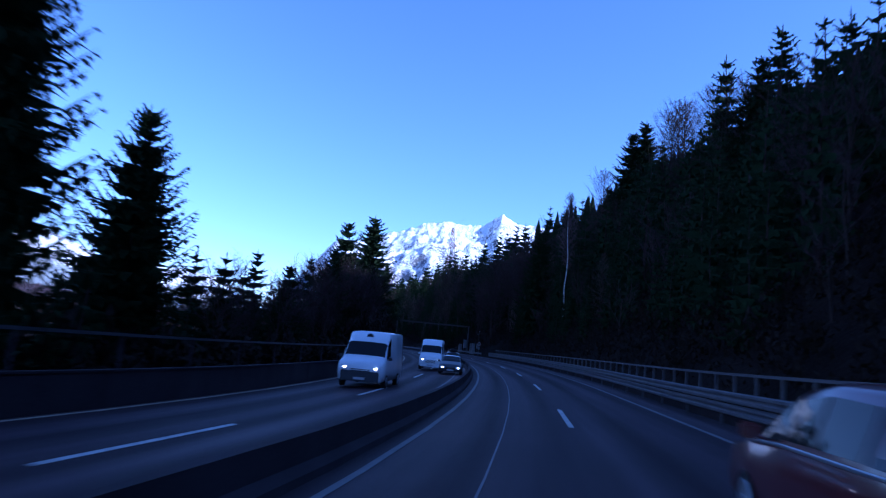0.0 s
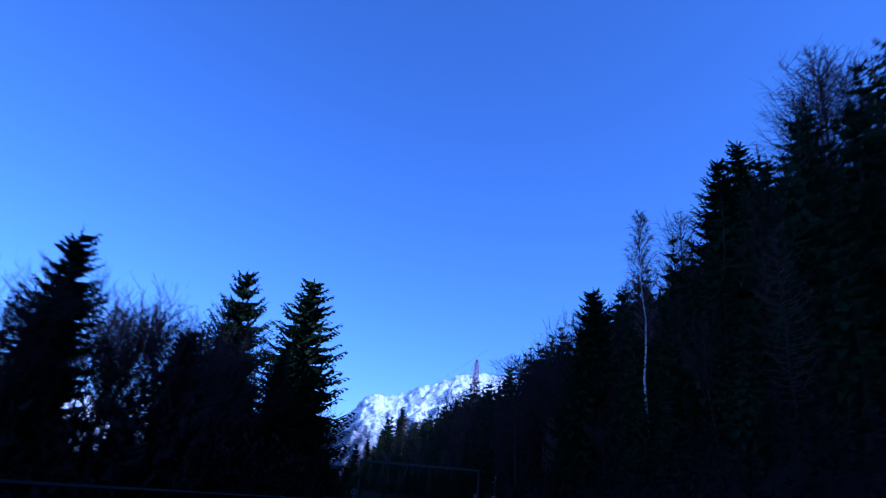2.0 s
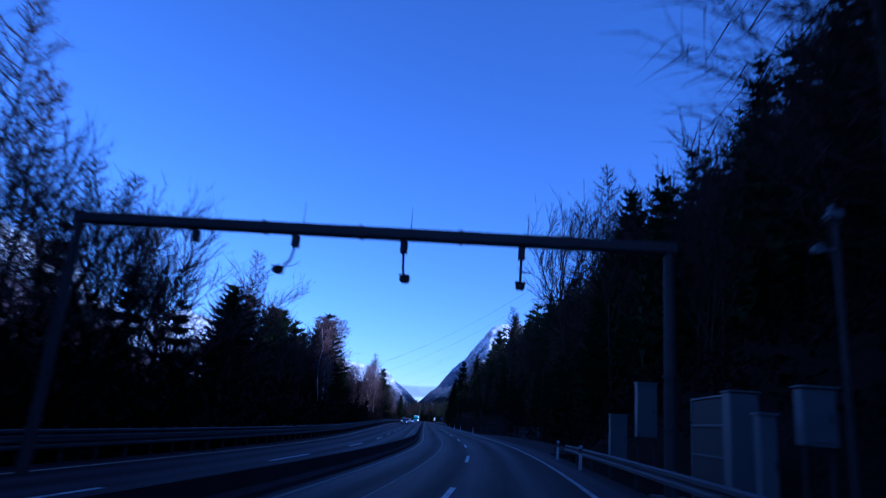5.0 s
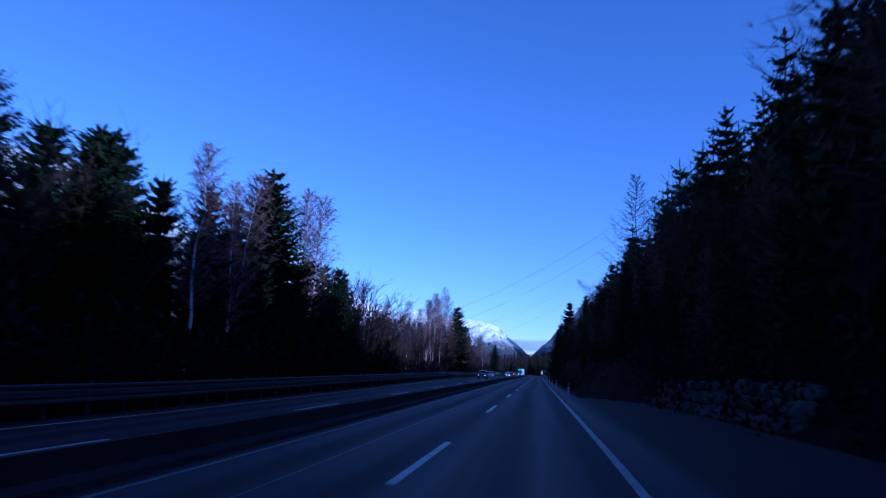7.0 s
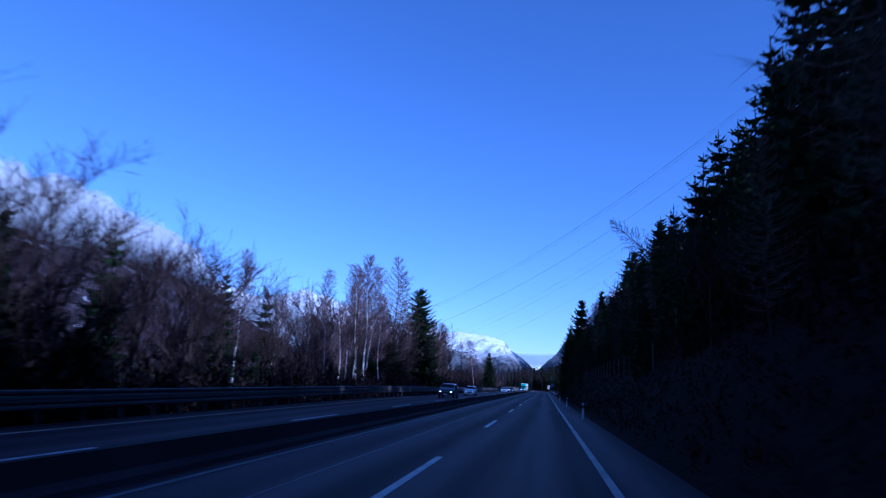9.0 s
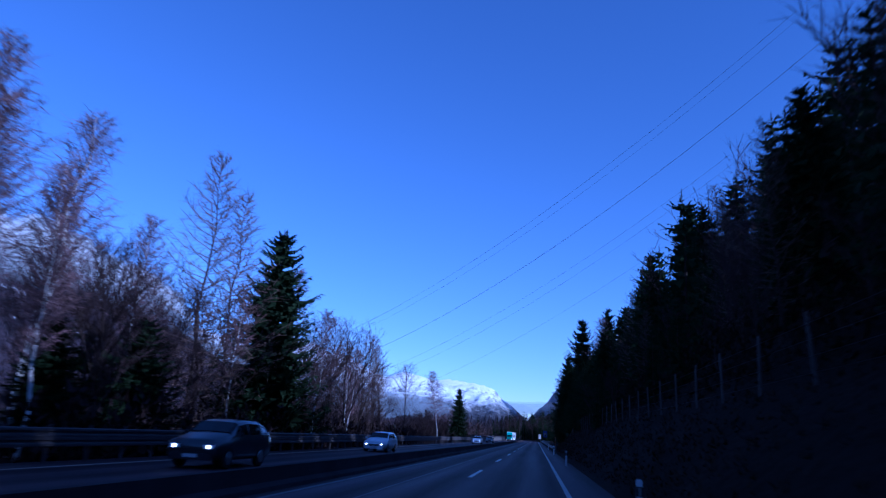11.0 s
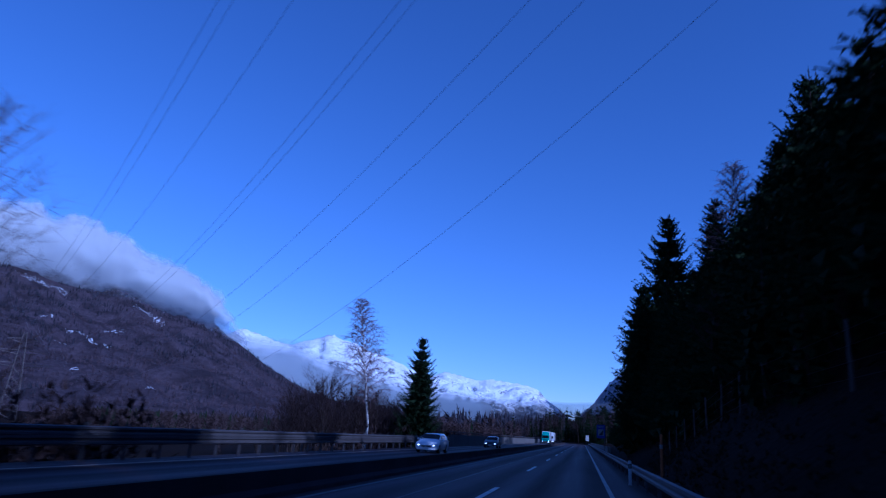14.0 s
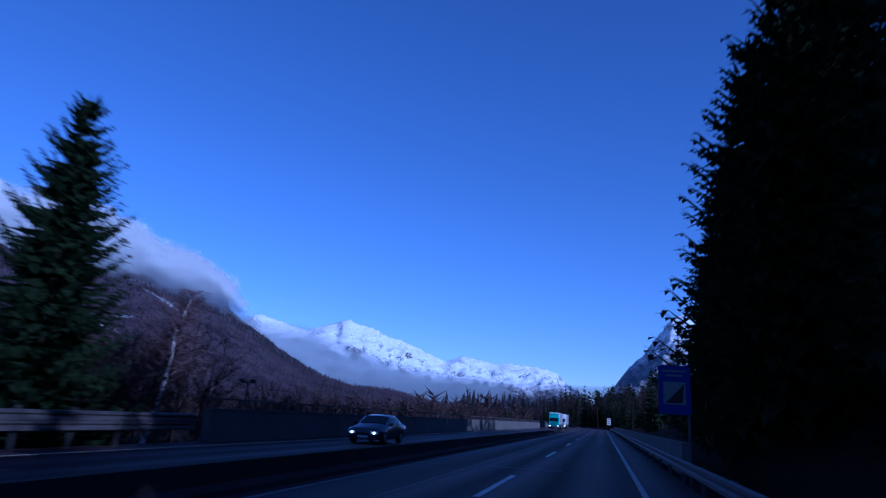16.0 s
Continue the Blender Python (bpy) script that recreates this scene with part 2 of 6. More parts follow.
def road_point(s, o, z=0.0):
    z += lift(s, o)
    if s > FAR_START:
        a = (s - FAR_START) / FAR_RADIUS
        return Vector((-FAR_RADIUS + (FAR_RADIUS + o) * math.cos(a), FAR_START + (FAR_RADIUS + o) * math.sin(a), z))
    if s >= BEND_END:
        return Vector((o, s, z))
    a = (BEND_END - s) / BEND_RADIUS
    return Vector((-BEND_RADIUS + (BEND_RADIUS + o) * math.cos(a), BEND_END - (BEND_RADIUS + o) * math.sin(a), z))


def road_turn(s):
    return 0.0 if BEND_END <= s <= FAR_START else (s - FAR_START) / FAR_RADIUS if s > FAR_START else -(BEND_END - s) / BEND_RADIUS


def road_pose(s, o, z=0.0, turn=0.0):
    """A pose on the road whose +y runs along it."""
    return Matrix.Translation(road_point(s, o, z)) @ Matrix.Rotation(road_turn(s) + radians(turn), 4, "Z")


def road_coords(x, y):
    if x < -150 or BEND_END <= y <= FAR_START:
        return y, x
    if y > FAR_START:
        return FAR_START + FAR_RADIUS * math.atan2(y - FAR_START, x + FAR_RADIUS), math.hypot(x + FAR_RADIUS, y - FAR_START) - FAR_RADIUS
    r = math.hypot(x + BEND_RADIUS, y - BEND_END)
    return BEND_END - BEND_RADIUS * math.atan2(BEND_END - y, x + BEND_RADIUS), r - BEND_RADIUS


def smooth01(v, a, b):
    u = min(1.0, max(0.0, (v - a) / (b - a)))
    return u * u * (3 - 2 * u)


def ground_height(s, o):
    """Flat under the road, a steep wooded hillside to its right, a low valley floor to its left."""
    z = -0.12
    if o > 5.0:
        foot = 5.3 + 2.6 * smooth01(-s, 60, 80) + 1.6 * (smooth01(s, -70, -58) - smooth01(s, -28, -22)) \
            + 3.6 * (smooth01(s, -28, -20) - smooth01(s, 26, 42)) + 2.6 * smooth01(s, 205, 235)
        run = max(0.0, o - foot)
        steep = 1.02 - 0.14 * smooth01(s, 20, 60) - 0.42 * smooth01(s, 225, 300) - 0.3 * smooth01(s, 300, 400)
        top = 150 - 45 * smooth01(s, -20, 60) - 95 * smooth01(s, 290, 400)
        z += top * (1 - math.exp(-steep * run / top))
        z += 2.6 * noise.noise(Vector((s * 0.03, o * 0.03, 0))) * smooth01(run, 4, 25)
        if run <= 0.0 and (s < -70 or s > 225):
            z -= 1.0 * smooth01(o, 5.9, foot)
    if o < -13.6:
        z -= 2.2 * smooth01(-o, 13.8, 20) + 5.0 * smooth01(-o, 40, 120)
        z += 0.6 * noise.noise(Vector((s * 0.05, o * 0.05, 4))) * smooth01(-o, 16, 40)
    return z


def on_ground(s, o, sink=0.05):
    return road_point(s, o, ground_height(s, o) - sink)


def sweep(name, profile, s0, s1, step, mat, parent=None, label="", closed=True, smooth=False):
    """A profile of (o, z) drawn along the road from s0 to s1."""
    n = max(1, round((s1 - s0) / step))
    verts, faces, k = [], [], len(profile)
    for i in range(n + 1):
        s = s0 + (s1 - s0) * i / n
        verts += [road_point(s, o, z) for o, z in profile]
    for i in range(n):
        for j in range(k if closed else k - 1):
            a, b = i * k + j, i * k + (j + 1) % k
            faces.append((a, b, b + k, a + k))
    if closed:
        faces += [tuple(range(k - 1, -1, -1)), tuple(range(n * k, n * k + k))]
    return mesh_object(name, verts, faces, mat, parent, label, smooth)


# ---- ground ----
def steps(*runs):
    out = []
    for a, b, d in runs:
        n = max(1, round((b - a) / d))
        out += [a + (b - a) * i / n for i in range(n)]
    return out + [runs[-1][1]]


gx = steps((-5200, -1000, 600), (-1000, -200, 100), (-200, -60, 14), (-60, 4, 2.5), (4, 24, 0.9), (24, 90, 2.5), (90, 260, 10), (260, 1000, 100), (1000, 5200, 600))
gy = steps((-5200, -1000, 600), (-1000, -300, 70), (-300, 330, 3.4), (330, 640, 6), (640, 1500, 90), (1500, 5200, 600))
gv = []
for y in gy:
    for x in gx:
        s, o = road_coords(x, y)
        gv.append((x, y, ground_height(s, o) + lift(s, o)))
w = len(gx)
gf = [(j * w + i, j * w + i + 1, (j + 1) * w + i + 1, (j + 1) * w + i) for j in range(len(gy) - 1) for i in range(w - 1)]
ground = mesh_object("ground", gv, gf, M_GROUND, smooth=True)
tagged(ground, "forest floor and valley ground with dry grass, coloured dark for shade", "ground", kind="structure")

# ---- road ----
ROAD_A, ROAD_B = -260.0, 640.0
road = sweep("road", [(-13.5, -0.3), (5.0, -0.3)] + [(o, 0.0) for o in (5.0, 3.5, 1.8, 0.0, -1.75, -3.6, -5.3, -7.75, -9.8, -11.9, -13.5)], ROAD_A, ROAD_B, 3, M_ASPHALT)
tagged(road, "worn dark asphalt motorway with painted lane lines", "road", kind="structure")
lanes = road.data.uv_layers.new(name="lanes")
for lp in road.data.loops:
    s_, o_ = road_coords(*road.data.vertices[lp.vertex_index].co[:2])
    lanes.data[lp.index].uv = (o_, s_)
lay_by = sweep("lay_by", [(5.0, -0.3), (8.7, -0.3), (8.7, -0.006), (5.0, -0.006)], -26, 36, 6, M_SHOULDER)
tagged(lay_by, "grey asphalt emergency bay beside the carriageway", "lay-by", kind="structure")


def strip(name, o, width, s0, s1, mat, label=""):
    return sweep(name, [(o - width / 2, 0.001), (o + width / 2, 0.001), (o + width / 2, 0.006), (o - width / 2, 0.006)], s0, s1, 6, mat, road, label)


strip("edge_line", 3.56, 0.14, ROAD_A, -78, M_WORN, "dirty edge line on the bridge")
strip("edge_line", 3.56, 0.15, -78, ROAD_B, M_EDGE, "white edge line beside the hard shoulder")
strip("edge_line", -3.5, 0.13, ROAD_A, ROAD_B, M_WORN, "white edge line beside the median barrier")
strip("edge_line", -5.3, 0.1, ROAD_A, ROAD_B, M_WORN)
strip("edge_line", -11.9, 0.16, ROAD_A, ROAD_B, M_YELLOW, "dirty outer edge line of the opposite lanes")
strip("asphalt_joint", -1.72, 0.035, ROAD_A, ROAD_B, M_SEAM, "pale sealed joint along the overtaking lane")
for s_ in (257.4,):
    joint = bmesh.new()
    box(joint, (-1.5, -0.06, 0.001), (1.2, 0.06, 0.006))
    part("expansion_joint", joint, M_SEAM, road).matrix_basis = road_pose(s_, 0.0)
dash_mesh = bpy.data.meshes.new("lane_dash")
_b = bmesh.new()
box(_b, (-0.075, 0, 0.001), (0.075, 6.0, 0.007))
_b.to_mesh(dash_mesh)
_b.free()
dash_mesh.materials.append(M_PAINT)
for k in range(-15, 33):
    for o, phase in ((0.0, 14.26), (-7.75, 12.8)):
        ob = new("lane_dash", dash_mesh)
        ob.parent = road
        at = phase + 18.0 * k
        if o < 0:
            at += 7.9 * smooth01(-at, 60, 180) - 2.2 * smooth01(at, 60, 180)
        elif at < -20:
            at += 1.9 - 3.9 * smooth01(-at, 60, 150)
        fall = math.atan2(lift(at + 6.0, o) - lift(at, o), 6.0)
        ob.matrix_basis = road_pose(at, o) @ Matrix.Rotation(fall, 4, "X")


# ---- trees ----
def tube_into(V, F, pts, radii, sides=5):
    """A tapered tube through points, into lists of vertices and faces."""
    base = len(V)
    for i, p in enumerate(pts):
        d = (pts[min(i + 1, len(pts) - 1)] - pts[max(i - 1, 0)]).normalized()
        a = d.orthogonal().normalized()
        b = d.cross(a)
        for k in range(sides):
            t = 2 * math.pi * k / sides
            V.append(p + (a * math.cos(t) + b * math.sin(t)) * radii[i])
    for i in range(len(pts) - 1):
        for k in range(sides):
            q = base + i * sides
            F.append((q + k, q + (k + 1) % sides, q + sides + (k + 1) % sides, q + sides + k))


def make_tree(name, label, trunk, crown, trunk_mat, crown_mat):
    root = new(name)
    root.empty_display_size = 0.3
    mesh_object("trunk", *trunk, trunk_mat, root, smooth=True)
    mesh_object("crown", *crown, crown_mat, root)
    return tagged(root, label, "tree")


def spruce_data(rng, height, radius, clear, whorls, per, twigs, droop=0.3, upturn=0.3, ragged=0.3, hang=1.0, core=1.0):
    """Whorls of boughs that sag and lift again at the tip, hung with combs of twigs, round a dark inner growth."""
    TV, TF, CV, CF = [], [], [], []
    pts = [Vector((0.1 * math.sin(i), 0.1 * math.cos(i * 1.7), height * i / 6)) for i in range(7)]
    tube_into(TV, TF, pts, [max(0.02, 0.011 * height * (1 - i / 6.2)) for i in range(7)], 7)

    def tri(a, b, c):
        q = len(CV)
        CV.extend((a, b, c))
        CF.append((q, q + 1, q + 2))

    for n in range(whorls):
        q = (n + 0.6 * rng.uniform(-1, 1)) / whorls
        f = max(0.0, min(0.975, 1 - (1 - max(0.0, q)) ** 0.85))
        arms = per
        spin = rng.uniform(0, 6.28)
        level = rng.uniform(0.88, 1.08)
        for arm in range(arms):
            z = clear + (height - clear) * f + rng.uniform(-0.38, 0.38)
            bulge = min(1.0, 0.8 + 1.3 * f)
            ln = radius * ((1 - f) ** 0.66) * bulge * level * rng.uniform(1 - ragged, 1.1) + 0.2
            a = spin + arm * 6.283 / arms + rng.uniform(-0.3, 0.3)
            out, side = Vector((math.cos(a), math.sin(a), 0)), Vector((-math.sin(a), math.cos(a), 0))
            rise = 0.75 * max(0.0, f - 0.45) * ln
            sag = droop * (1 - 0.8 * f) * ln * rng.uniform(0.7, 1.3)
            start = Vector((0, 0, z))

            def bough(u):
                return start + out * (ln * u) + Vector((0, 0, rise * u - sag * math.sin(u * 2.2) + upturn * ln * u ** 3.5))

            m = max(7 if twigs > 10 else 4, int(twigs * (0.35 + 0.65 * ln / radius)))
            for k in range(m):
                u = 0.2 + 0.8 * (k + rng.random()) / m
                p = bough(u)
                sgn = 1 if k % 2 else -1
                spread = (0.24 * ln * (1.05 - u) ** 0.6 + 0.15) * rng.uniform(0.5, 1.2)
                tip = p + side * (sgn * spread) + out * (spread * rng.uniform(0.5, 1.0)) + Vector((0, 0, -rng.uniform(0.0, 0.3) * spread))
                wd = 0.05 + 0.09 * spread
                tri(p - out * wd, p + out * wd, tip)
                drop = (0.12 + 0.34 * (1 - f)) * rng.uniform(0.4, 1.4) * hang * (1.1 - 0.6 * u)
                tri(p - out * (wd + 0.05), p + out * (wd + 0.05), p + out * 0.08 + side * (0.1 * rng.uniform(-1, 1)) + Vector((0, 0, -drop)))
            q7, q5, q4 = bough(0.74), bough(0.52), bough(0.36)
            low = Vector((0, 0, -(0.2 + 0.55 * core * (1 - f))))
            tri(start + Vector((0, 0, 0.2)), start + low * 1.5, q7)
            tri(start, q5 + low * 0.5, q4 + low)
            wide = side * (0.14 * ln + 0.1)
            tri(q5 - wide, q5 + wide, q5 + low * 1.3 + side * (0.3 * rng.uniform(-1, 1)))
            e, m_ = bough(1.0), bough(0.7)
            tri(m_ - side * 0.1, m_ + side * 0.1, e + out * 0.1 + Vector((0, 0, 0.06)))
            tri(m_ + Vector((0, 0, -0.12)), m_ + Vector((0, 0, 0.05)), e + Vector((0, 0, 0.1)))
    top = Vector((pts[-1].x, pts[-1].y, height))
    for k in range(14):
        z = -0.1 - 0.15 * k
        a = k * 2.4
        d = Vector((math.cos(a), math.sin(a), 0.8))
        tri(top + Vector((0, 0, z - 0.1)), top + Vector((0, 0, z + 0.05)), top + Vector((0, 0, z)) + d * (0.07 + 0.03 * k))
    tri(top + Vector((-0.05, 0, -0.7)), top + Vector((0.05, 0, -0.7)), top + Vector((0, 0, 0.3)))
    tri(top + Vector((0, -0.05, -0.7)), top + Vector((0, 0.05, -0.7)), top + Vector((0, 0, 0.3)))
    return (TV, TF), (CV, CF)


def bare_data(rng, height, spread, forks, levels, twig_r=0.016, up=0.55, fine=8, trunk_share=0.3, reach=0.62):
    """A leafless tree: forking limbs that end in fans of fine twigs."""
    TV, TF, CV, CF = [], [], [], []

    def sliver(p, d, ln, w_):
        s_ = d.orthogonal().normalized() * w_
        s_.rotate(Matrix.Rotation(rng.uniform(0, 6.28), 3, d))
        q = len(CV)
        CV.extend([p - s_, p + s_, p + d * ln])
        CF.append((q, q + 1, q + 2))

    def twig(p, d, ln):
        sliver(p, d, ln, twig_r)
        for _ in range(2):
            v = (d + Vector((rng.uniform(-1, 1), rng.uniform(-1, 1), rng.uniform(-0.4, 1))) * 0.75).normalized()
            sliver(p + d * (ln * rng.uniform(0.2, 0.75)), v, ln * rng.uniform(0.3, 0.6), twig_r * 0.75)

    def limb(p, d, ln, r, level):
        n = 5 if level == 0 else 3
        pts, dirs = [p], []
        c = d.copy()
        for i in range(n):
            c = (c + Vector((rng.uniform(-1, 1), rng.uniform(-1, 1), rng.uniform(-0.5, 1) * up)) * (0.10 if level == 0 else 0.2)).normalized()
            dirs.append(c)
            pts.append(pts[-1] + c * (ln / n))
        big = level <= 1
        tube_into(TV if big else CV, TF if big else CF, pts, [r * (1 - 0.6 * i / n) for i in range(n + 1)], 6 if level == 0 else 4 if level == 1 else 3)
        if level >= levels:
            for k in range(fine):
                i = 1 + k % n
                v = (dirs[i - 1] + Vector((rng.uniform(-1, 1), rng.uniform(-1, 1), rng.uniform(-0.4, 0.9))) * 0.8).normalized()
                twig(pts[i - 1].lerp(pts[i], rng.random()), v, ln * rng.uniform(0.35, 0.8))
            return
        kids = forks + (3 if level == 0 else 0)
        for k in range(kids):
            u = trunk_share + (1 - trunk_share) * (k + rng.random()) / kids if level == 0 else rng.uniform(0.3, 1.0)
            i = min(n, max(1, math.ceil(u * n)))
            a = 2.4 * k + rng.uniform(-0.5, 0.5)
            base = dirs[i - 1]
            s1 = base.orthogonal().normalized()
            s1.rotate(Matrix.Rotation(a, 3, base))
            v = (base * rng.uniform(0.5, 0.9) + s1 * spread * rng.uniform(0.6, 1.1) + Vector((0, 0, up * 0.35))).normalized()
            place = pts[i - 1].lerp(pts[i], min(1.0, max(0.0, u * n - i + 1)))
            limb(place, v, ln * rng.uniform(0.8, 1.15) * reach * (1.15 - 0.4 * u if level == 0 else 1.0), r * 0.5, level + 1)

    limb(Vector((0, 0, 0)), Vector((0, 0, 1)), height * 0.7, 0.009 * height + 0.03, 0)
    k = height / max(v.z for v in CV)
    return ([v * k for v in TV], TF), ([v * k for v in CV], CF)


def mast_data(rng, height, radius, branches, fine, rise=0.25, r=0.009, clear=0.2, weep=0.0, power=0.9, lean=0.0, twig_w=0.014):
    """A straight-stemmed leafless tree (larch, birch): one stem with thin side branches all the way up."""
    TV, TF, CV, CF = [], [], [], []
    bend = [Vector((rng.uniform(-0.18, 0.18), rng.uniform(-0.18, 0.18), 0)) for _ in range(9)]
    pts = [Vector((lean * height * (i / 8) ** 1.5, 0, height * i / 8)) + bend[i] for i in range(9)]
    tube_into(TV, TF, pts, [max(0.012, r * height * (1 - i / 8.2)) for i in range(9)], 6)

    def stem(z):
        i = min(7, int(z / height * 8))
        return pts[i].lerp(pts[i + 1], z / height * 8 - i)

    def sliver(p, d, ln, w_):
        s_ = d.orthogonal().normalized() * w_
        s_.rotate(Matrix.Rotation(rng.uniform(0, 6.28), 3, d))
        q = len(CV)
        CV.extend([p - s_, p + s_, p + d * ln + Vector((0, 0, -weep * ln))])
        CF.append((q, q + 1, q + 2))

    for b in range(branches):
        f = (b + rng.random()) / branches
        z = height * (clear + (0.985 - clear) * f)
        a = b * 2.4 + rng.uniform(-0.4, 0.4)
        ln = radius * (1 - f) ** power * rng.uniform(0.55, 1.2) * min(1.0, 0.45 + 2.2 * f) + 0.4
        d = Vector((math.cos(a), math.sin(a), rise + 0.5 * f)).normalized()
        p0 = stem(z)
        mid = p0 + d * (ln * 0.55)
        e = p0 + d * ln + Vector((0, 0, ln * (0.15 - weep)))
        tube_into(CV, CF, [p0, mid, e], [0.03, 0.02, 0.008], 3)
        for k in range(fine):
            u = 0.15 + 0.85 * (k + rng.random()) / fine
            p = p0.lerp(mid, u * 2) if u < 0.5 else mid.lerp(e, u * 2 - 1)
            v = (d * 0.6 + Vector((rng.uniform(-1, 1), rng.uniform(-1, 1), rng.uniform(-0.6, 0.7) - weep))).normalized()
            sliver(p, v, (0.26 * ln + 0.28) * rng.uniform(0.5, 1.3), twig_w)
    return (TV, TF), (CV, CF)


def tree_kinds(make, count, seed):
    return [make(random.Random(seed + i), i) for i in range(count)]


SPRUCES = tree_kinds(lambda r, i: make_tree("spruce", "tall dark green spruce with drooping boughs", *spruce_data(
    r, 20, [4.5, 4.0, 4.9, 4.1, 4.6][i], [0.8, 1.2, 0.5, 1.6, 0.9][i], 38, 9, 17, [0.3, 0.22, 0.36, 0.26, 0.3][i], [0.3, 0.2, 0.38, 0.26, 0.3][i], [0.3, 0.4, 0.25, 0.35, 0.42][i], 1.15, 0.85), M_BARK, M_NEEDLE), 5, 10)
HILL_SPRUCES = tree_kinds(lambda r, i: make_tree("spruce", "dark spruce in the hillside forest", *spruce_data(
    r, 20, [3.7, 3.3, 4.0, 3.5][i], [0.8, 0.6, 1.0, 0.5][i], 21, 6, 6, 0.3, 0.28, 0.35, 1.3, 1.2), M_BARK, M_NEEDLE), 4, 40)
DEEP_SPRUCES = tree_kinds(lambda r, i: make_tree("spruce", "dark spruce deep in the wood", *spruce_data(
    r, 20, [3.7, 3.2, 4.1][i], 0.6, 18, 4, 4, 0.3, 0.25, 0.35, 1.8, 2.0), M_BARK, M_NEEDLE), 3, 140)
BARES = tree_kinds(lambda r, i: make_tree("bare_tree", "leafless deciduous tree with fine dark twigs", *bare_data(
    r, 15, [0.5, 0.6, 0.42, 0.55, 0.46][i], 4, 3, fine=7, twig_r=0.019, trunk_share=[0.25, 0.35, 0.2, 0.3, 0.22][i]), M_BARK, M_TWIG), 5, 60)
DEEP_BARES = tree_kinds(lambda r, i: make_tree("bare_tree", "leafless tree deep in the wood", *bare_data(
    r, 15, [0.65, 0.75, 0.55][i], 3, 2, fine=9, twig_r=0.036, trunk_share=0.2), M_BARK, M_TWIG), 3, 170)
THIN_BARES = tree_kinds(lambda r, i: make_tree("bare_tree", "leafless tree among the hillside spruces", *bare_data(
    r, 15, [0.6, 0.7, 0.5][i], 4, 2, fine=16, twig_r=0.022, trunk_share=0.25), M_BARK, M_TWIG), 3, 70)
BIRCHES = tree_kinds(lambda r, i: make_tree("birch", "leafless birch with white bark and fine reddish twigs", *mast_data(
    r, 16, [2.9, 2.3, 3.3, 2.6][i], 75, 30, rise=1.0, r=0.0082, clear=0.38, weep=0.2, power=0.55, lean=[0.05, -0.04, 0.09, 0.0][i], twig_w=0.016), M_BIRCH, M_BIRCHTWIG), 4, 80)
LARCHES = tree_kinds(lambda r, i: make_tree("larch", "leafless larch with brown side branches", *mast_data(
    r, 18, [4.2, 3.6, 4.6][i], 105, 22, rise=0.1, r=0.008, clear=0.12, weep=-0.06, power=0.8, twig_w=0.017), M_BARK, M_LARCH), 3, 100)


def tree_matrix(s, o, height, base=20.0, turn=None, widen=1.0, rng=random):
    k = height / base
    return Matrix.Translation(on_ground(s, o, 0.1)) @ Matrix.Rotation(rng.uniform(0, 6.28) if turn is None else radians(turn), 4, "Z") @ Matrix.Diagonal((k * widen, k * widen, k, 1))


def stand(kinds, i, s, o, height, base=20.0, turn=None, widen=1.0, rng=random, label="", group=""):
    """A tree of one kind, at its height, on the ground at s, o."""
    return tagged(copy_thing(kinds[i % len(kinds)], tree_matrix(s, o, height, base, turn, widen, rng)), label, group=group)


def joined_wood(name, label, members, mats):
    """Many trees, too far back to be told apart, as one mesh. members: kind, pose."""
    co, loops, starts, totals, slots, n = [], [], [], [], [], 0
    at = 0
    for kind, m in members:
        for ob in kind.children:
            me = ob.data
            v = np.empty(len(me.vertices) * 3)
            me.vertices.foreach_get("co", v)
            a = np.array(m)
            co.append(v.reshape(-1, 3) @ a[:3, :3].T + a[:3, 3])
            lp = np.empty(len(me.loops), dtype=np.int32)
            me.loops.foreach_get("vertex_index", lp)
            st, tt = np.empty(len(me.polygons), dtype=np.int32), np.empty(len(me.polygons), dtype=np.int32)
            me.polygons.foreach_get("loop_start", st)
            me.polygons.foreach_get("loop_total", tt)
            loops.append(lp + n)
            starts.append(st + at)
            totals.append(tt)
            slots.append(np.full(len(st), mats.index(me.materials[0]), dtype=np.int32))
            n += len(me.vertices)
            at += len(lp)
    me = bpy.data.meshes.new(name)
    co, loops, starts, slots = np.concatenate(co), np.concatenate(loops), np.concatenate(starts), np.concatenate(slots)
    me.vertices.add(n)
    me.vertices.foreach_set("co", co.ravel())
    me.loops.add(len(loops))
    me.loops.foreach_set("vertex_index", loops)
    me.polygons.add(len(starts))
    me.polygons.foreach_set("loop_start", starts)
    me.polygons.foreach_set("material_index", slots)
    for mat in mats:
        me.materials.append(mat)
    me.update()
    me.validate()
    return tagged(new(name, me), label, "forest", kind="stuff")


# named trees along the opposite side, by place and by the height of their tops
def topped(kinds, i, s, o, top, base, widen=1.0, label="", group="roadside trees", turn=None, rng=random):
    return stand(kinds, i, s, o, top - ground_height(s, o) - lift(s, o), base, turn, widen, rng, label, group)


